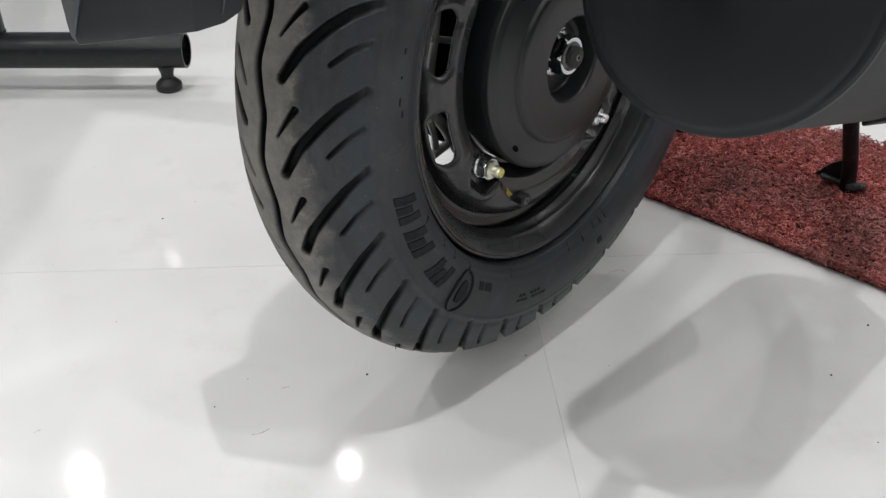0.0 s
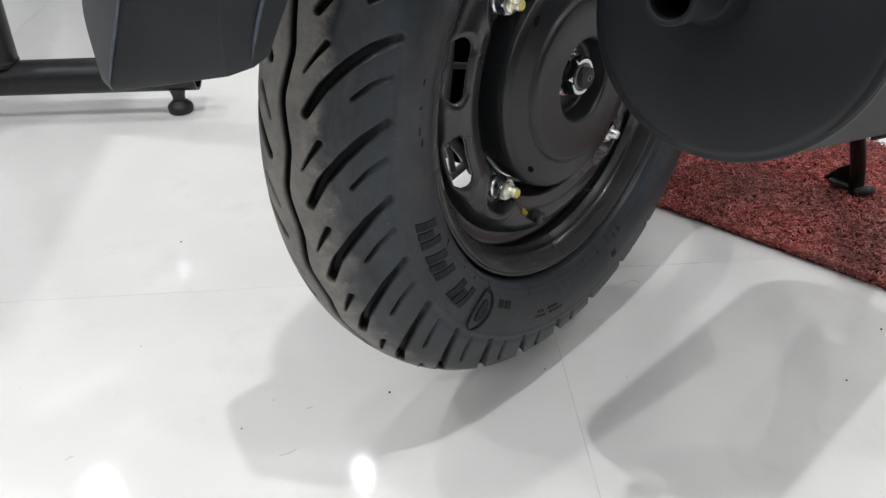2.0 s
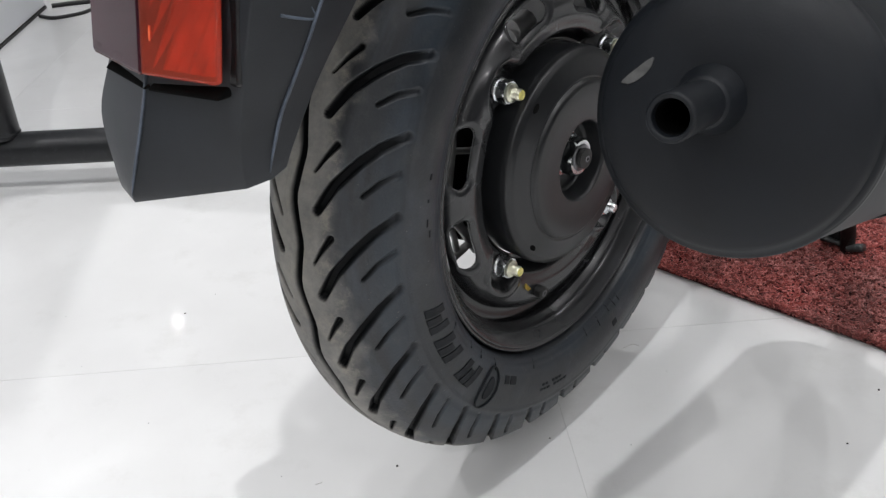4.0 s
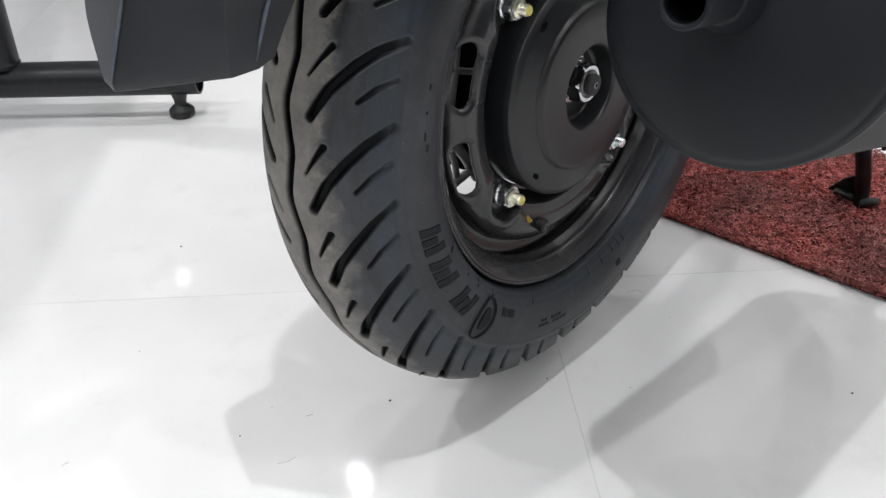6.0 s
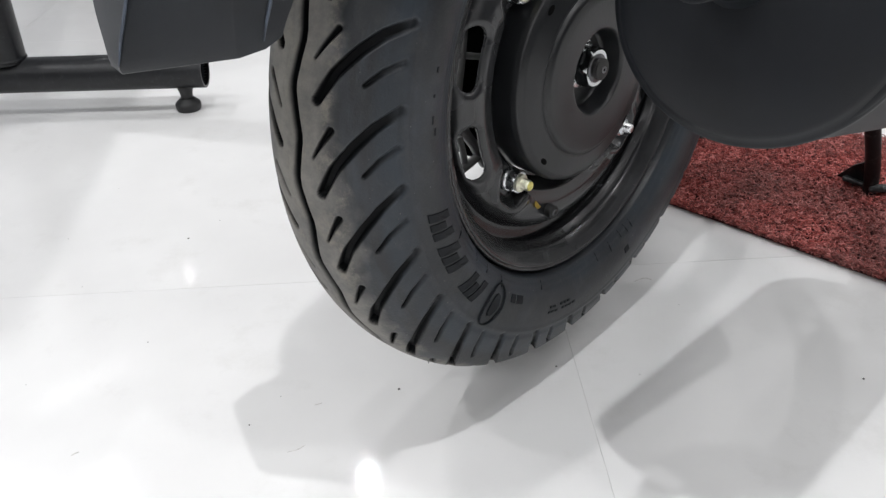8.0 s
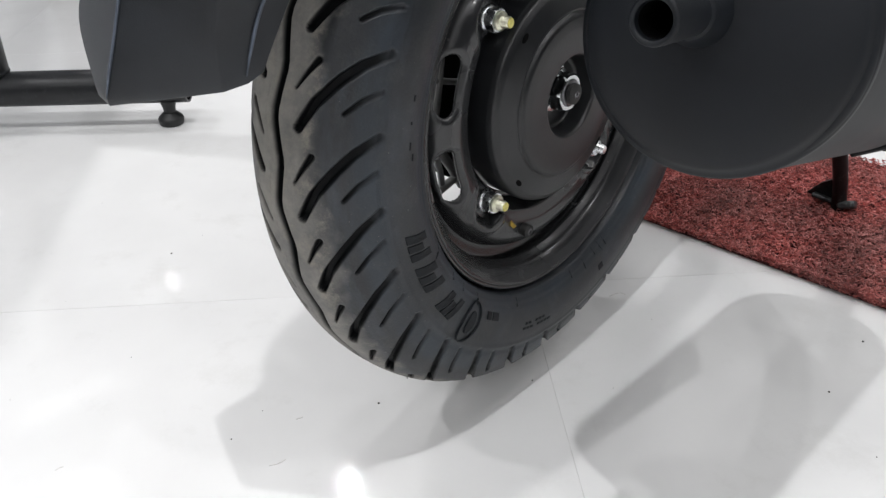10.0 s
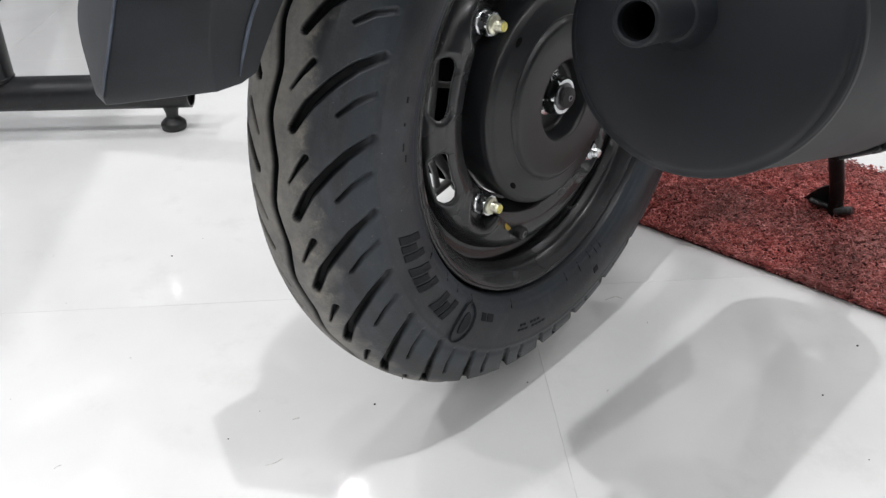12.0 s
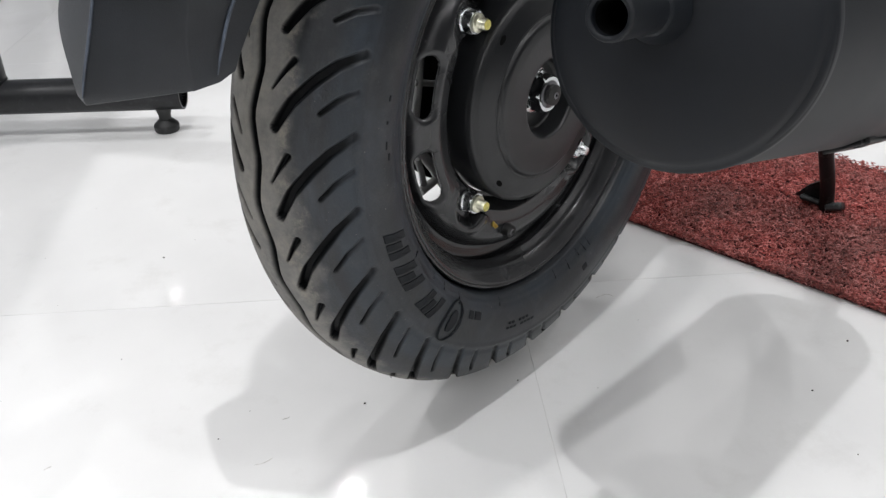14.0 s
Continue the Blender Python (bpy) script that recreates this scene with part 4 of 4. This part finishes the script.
part("stand_tube", tube("stand_tube", [(AXLE_X - 0.095, 0.33, 0.205), (AXLE_X + 0.095, 0.33, 0.205)], 0.012, 14), M_stand, scooter)

# engine and swing arm behind the wheel, and the body over it
arm = curve_points([(AXLE_X - 0.075, 0.0, AXLE_Z), (AXLE_X - 0.085, 0.12, 0.235), (AXLE_X - 0.085, 0.26, 0.225), (AXLE_X - 0.07, 0.40, 0.225)], 6)
part("engine_case", tube("engine_case", arm, [0.060 + 0.02 * math.sin(3.0 * i / (len(arm) - 1)) for i in range(len(arm))], 24), M_engine, scooter, "black painted engine case")
part("shock_absorber", tube("shock_absorber", [(AXLE_X - 0.105, 0.02, 0.28), (AXLE_X - 0.10, -0.01, 0.52)], 0.022, 20), M_stand, scooter)
part("axle_shaft", tube("axle_shaft", [(AXLE_X - 0.10, 0, AXLE_Z), (AXLE_X + 0.01, 0, AXLE_Z)], 0.012, 16), M_alloy, wheel)


def body_mesh():
    rows = []
    for y, w, z0, z1 in ((-0.27, 0.050, 0.485, 0.64), (-0.18, 0.075, 0.485, 0.70), (0.0, 0.100, 0.48, 0.74), (0.15, 0.105, 0.47, 0.75), (0.26, 0.100, 0.44, 0.72), (0.34, 0.08, 0.40, 0.62)):
        rows.append([(AXLE_X + w * math.copysign(abs(math.cos(t)) ** 0.6, math.cos(t)), y, (z0 + z1) / 2 + (z1 - z0) / 2 * math.copysign(abs(math.sin(t)) ** 0.6, math.sin(t)))
                     for t in np.arange(24) * 2 * math.pi / 24])
    verts = [v for r in rows for v in r]
    faces = [(i * 24 + k, i * 24 + (k + 1) % 24, (i + 1) * 24 + (k + 1) % 24, (i + 1) * 24 + k) for i in range(len(rows) - 1) for k in range(24)]
    faces += [tuple(range(23, -1, -1)), tuple((len(rows) - 1) * 24 + k for k in range(24))]
    me = mesh_of("rear_body", verts, faces)
    bm = bmesh.new(); bm.from_mesh(me); bmesh.ops.recalc_face_normals(bm, faces=bm.faces); bm.to_mesh(me); bm.free()
    return smooth_by_angle(me, 50)


part("rear_body", body_mesh(), M_plastic, scooter, "dark grey plastic rear body panel")

# ---- display rack of black tube ----
A, B = Vector((-0.6900, 0.1350, 0.0555)), Vector((-1.10, -0.236, 0.0555))
along = (B - A).normalized()
rack = thing("display_rack", Matrix.Translation(A), "black steel tube rack on a rubber levelling foot", "rack")
rail = lathe("base_tube", rounded([(0.0, 0.0205), (0.0, 0.0235), (0.9, 0.0235), (0.9, 0.0)], 0.0008) + [(0.0, 0.0205)], 48, angle=40)
rail_m = Matrix.Translation(A) @ along.to_track_quat("X", "Z").to_matrix().to_4x4()
base = part("base_tube", rail, M_black_steel, rack, m=rail_m)
part("bore", lathe("bore", [(0.05, 0.0), (0.05, 0.0204), (0.001, 0.0204)], 32), M_soot_shade, base, m=rail_m)
for d in (0.031, 0.80):
    q = A + along * d
    foot = part("levelling_foot", lathe("levelling_foot", rounded([(0.0, 0.0), (0.0, 0.0165), (0.010, 0.0175), (0.015, 0.0120), (0.018, 0.0090), (0.018, 0.0)], 0.003), 32), M_foot, rack,
                "black rubber levelling foot", pose(q.x, q.y, 0.0, 0, -90, 0))
    part("foot_stem", tube("foot_stem", [(q.x, q.y, 0.016), (q.x, q.y, 0.024), (q.x, q.y, 0.036)], [0.008, 0.0085, 0.012], 20), M_foot, foot)
q = A + along * 0.262
part("upright", tube("upright", [(q.x, q.y, 0.075), (q.x, q.y, 1.3)], 0.026, 32), M_black_steel, rack)
part("weld", lathe("weld", rounded([(0.0, 0.025), (0.002, 0.0275), (0.005, 0.0258)], 0.001), 32), M_black_steel, rack, m=pose(q.x, q.y, 0.077, 0, -90, 0))

# ---- white cabinet with a black plinth, and a cable ----
cab = Vector((-1.935, 0.548, 0))
way = Vector((0.267, -0.234, 0)).normalized()
yaw = math.degrees(math.atan2(way.y, way.x))
cabinet = thing("cabinet", pose(cab.x, cab.y, 0, 0, 0, yaw), "white laminate display cabinet with a black plinth", "cabinet")
part("body", block((1.4, 0.6, 0.90), 0.003), M_board, cabinet, m=pose(cab.x, cab.y, 0, 0, 0, yaw) @ pose(0.70, -0.30, 0.4575))
part("worktop", block((1.44, 0.66, 0.03), 0.004), M_board, cabinet, m=pose(cab.x, cab.y, 0, 0, 0, yaw) @ pose(0.70, -0.29, 0.926))
part("plinth", block((1.405, 0.605, 0.007), 0.001), M_cable, cabinet, m=pose(cab.x, cab.y, 0, 0, 0, yaw) @ pose(0.70, -0.30, 0.0035))
cable = put("cable", tube("cable", curve_points([(-1.850, 0.490, 0.004), (-1.802, 0.495, 0.004), (-1.786, 0.523, 0.004), (-1.785, 0.575, 0.004), (-1.828, 0.631, 0.004), (-1.92, 0.70, 0.004), (-2.1, 0.80, 0.004)], 8), 0.0045, 10), M_cable)
tagged(cable, "thin black cable lying on the floor", "cable")
# made-up tube drawing the dark line beside the cabinet
dark_strip = put("cable", tube("cable", curve_points([(-1.925, 0.560, 0.005), (-1.900, 0.612, 0.005), (-1.870, 0.650, 0.005), (-1.80, 0.70, 0.005), (-1.70, 0.78, 0.005)], 8), 0.006, 10), M_cable)
tagged(dark_strip, "dark strip on the floor by the cabinet", "cable")

# ---- red coil mat ----
MAT_X0, MAT_X1, MAT_Y0, MAT_Y1 = -0.34, 0.29, 0.2725, 0.572
mat_m = pose((MAT_X0 + MAT_X1) / 2, (MAT_Y0 + MAT_Y1) / 2, 0, 0, 0, -2.8)
mat = thing("coil_mat", mat_m, "red vinyl coil floor mat with worn grey patches", "mat")
part("backing", block((MAT_X1 - MAT_X0, MAT_Y1 - MAT_Y0 - 0.002, 0.004), 0.001), M_backing, mat, m=mat_m @ pose(0, 0.001, 0.0022))


def coils(count):
    rng = np.random.default_rng(7)
    sides, seg = 3, 5
    verts = np.empty((count, seg, sides, 3))
    cx = rng.uniform(MAT_X0 + 0.004, MAT_X1 - 0.004, count)
    cy = rng.uniform(MAT_Y0 + 0.004, MAT_Y1 - 0.004, count)
    # a denser fringe along the near edge
    edge = rng.random(count) < 0.09
    cy[edge] = MAT_Y0 + rng.uniform(0.0, 0.005, edge.sum())
    cz = rng.uniform(0.0045, 0.0125, count)
    cz[edge] = rng.uniform(0.0035, 0.0115, edge.sum())
    ax = rng.uniform(0, 2 * np.pi, count)
    tilt = rng.uniform(-0.9, 0.9, count)
    rad = rng.uniform(0.0013, 0.0029, count)
    span = rng.uniform(2.6, 5.2, count)
    start = rng.uniform(0, 2 * np.pi, count)
    rise = rng.uniform(-0.0025, 0.0025, count)
    e1 = np.stack([np.cos(ax), np.sin(ax), 0 * ax], -1)
    e2 = np.stack([-np.sin(ax) * np.cos(tilt), np.cos(ax) * np.cos(tilt), np.sin(tilt)], -1)
    e3 = np.cross(e1, e2)
    c = np.stack([cx, cy, cz], -1)
    thick = 0.00054
    for i in range(seg):
        a = start + span * i / (seg - 1)
        out = e1 * np.cos(a)[:, None] + e2 * np.sin(a)[:, None]
        p = c + out * rad[:, None] + e3 * (rise * (i / (seg - 1) - 0.5))[:, None]
        for k in range(sides):
            b = 2 * np.pi * k / sides
            verts[:, i, k] = p + thick * (out * np.cos(b) + e3 * np.sin(b))
    verts[..., 2] = np.maximum(verts[..., 2], 0.0035)
    idx = np.arange(count * seg * sides).reshape(count, seg, sides)
    faces = []
    for i in range(seg - 1):
        for k in range(sides):
            l = (k + 1) % sides
            faces.append(np.stack([idx[:, i, k], idx[:, i, l], idx[:, i + 1, l], idx[:, i + 1, k]], -1))
    faces = np.concatenate(faces)
    me = bpy.data.meshes.new("pile")
    v = verts.reshape(-1, 3) - np.array([(MAT_X0 + MAT_X1) / 2, (MAT_Y0 + MAT_Y1) / 2, 0])
    me.vertices.add(len(v)); me.vertices.foreach_set("co", v.ravel())
    me.loops.add(faces.size); me.loops.foreach_set("vertex_index", faces.ravel())
    me.polygons.add(len(faces)); me.polygons.foreach_set("loop_start", np.arange(0, faces.size, 4)); me.polygons.foreach_set("loop_total", np.full(len(faces), 4))
    me.update(calc_edges=True)
    me.polygons.foreach_set("use_smooth", [True] * len(me.polygons))
    return me


coil_layer = part("coil_layer", coils(42000), M_coil, mat, "curly red vinyl strands, worn grey in patches", mat_m)
tagged(coil_layer, kind="stuff")

# ---- grit on the floor ----
bm = bmesh.new()
rng = random.Random(11)
GRIT = [(-0.4087, -0.0911), (-0.0785, -0.1211), (-0.0019, -0.0203), (0.1875, 0.118), (-0.1352, -0.2217), (0.1853, 0.2026)]
for _ in range(26):
    GRIT.append((rng.uniform(-0.6, 0.4), rng.uniform(-0.35, 0.24)))
for i, (x, y) in enumerate(GRIT):
    r = rng.uniform(0.0007, 0.0011) if i < 6 else rng.uniform(0.0003, 0.0006)
    bmesh.ops.create_icosphere(bm, subdivisions=1, radius=r, matrix=Matrix.Translation((x, y, r * 0.4)) @ Matrix.Diagonal((1, rng.uniform(0.7, 1.4), 0.6, 1)))
me = bpy.data.meshes.new("grit"); bm.to_mesh(me); bm.free()
tagged(put("grit", me, M_dust), "scattered dark grit grains on the floor", "grit", kind="stuff")

# ---- thin scuffs on the floor ----
for pts in ([(-0.2077, -0.3247), (-0.2079, -0.3215), (-0.2068, -0.3187)], [(-0.1151, -0.1757), (-0.1133, -0.1722), (-0.1127, -0.1700)], [(-0.0198, 0.1248), (-0.0152, 0.1366), (-0.0082, 0.1378)],
            [(-0.0917, -0.2215), (-0.0880, -0.2150), (-0.0872, -0.2080)]):
    scuff = put("scuff_mark", tube("scuff_mark", curve_points([(x, y, 0.0) for x, y in pts], 4), [0.0001] + [0.0004] * (4 * (len(pts) - 1) - 1) + [0.0001], 6), M_scuff)
    tagged(scuff, "thin grey scuff line on the white tile", "scuff")

# ---- floor tiles: joints at x + y = 0 and y - x = 0.185 ----
TILE = 0.80
bm = block((TILE - 0.0004, TILE - 0.0004, 0.010), 0.0001, 1)
tile_me = bpy.data.meshes.new("tile"); bm.to_mesh(tile_me); bm.free()
tile_me.materials.append(M_tile)
ox, oy = 0.0, 0.185 / math.sqrt(2)      # joints' place along the room's axes
n = int(HALF / TILE)
for i in range(-n, n):
    for j in range(-n, n):
        put("tile", tile_me, None, TURN @ pose(ox + (i + 0.5) * TILE, oy + (j + 0.5) * TILE, -0.005), floor)
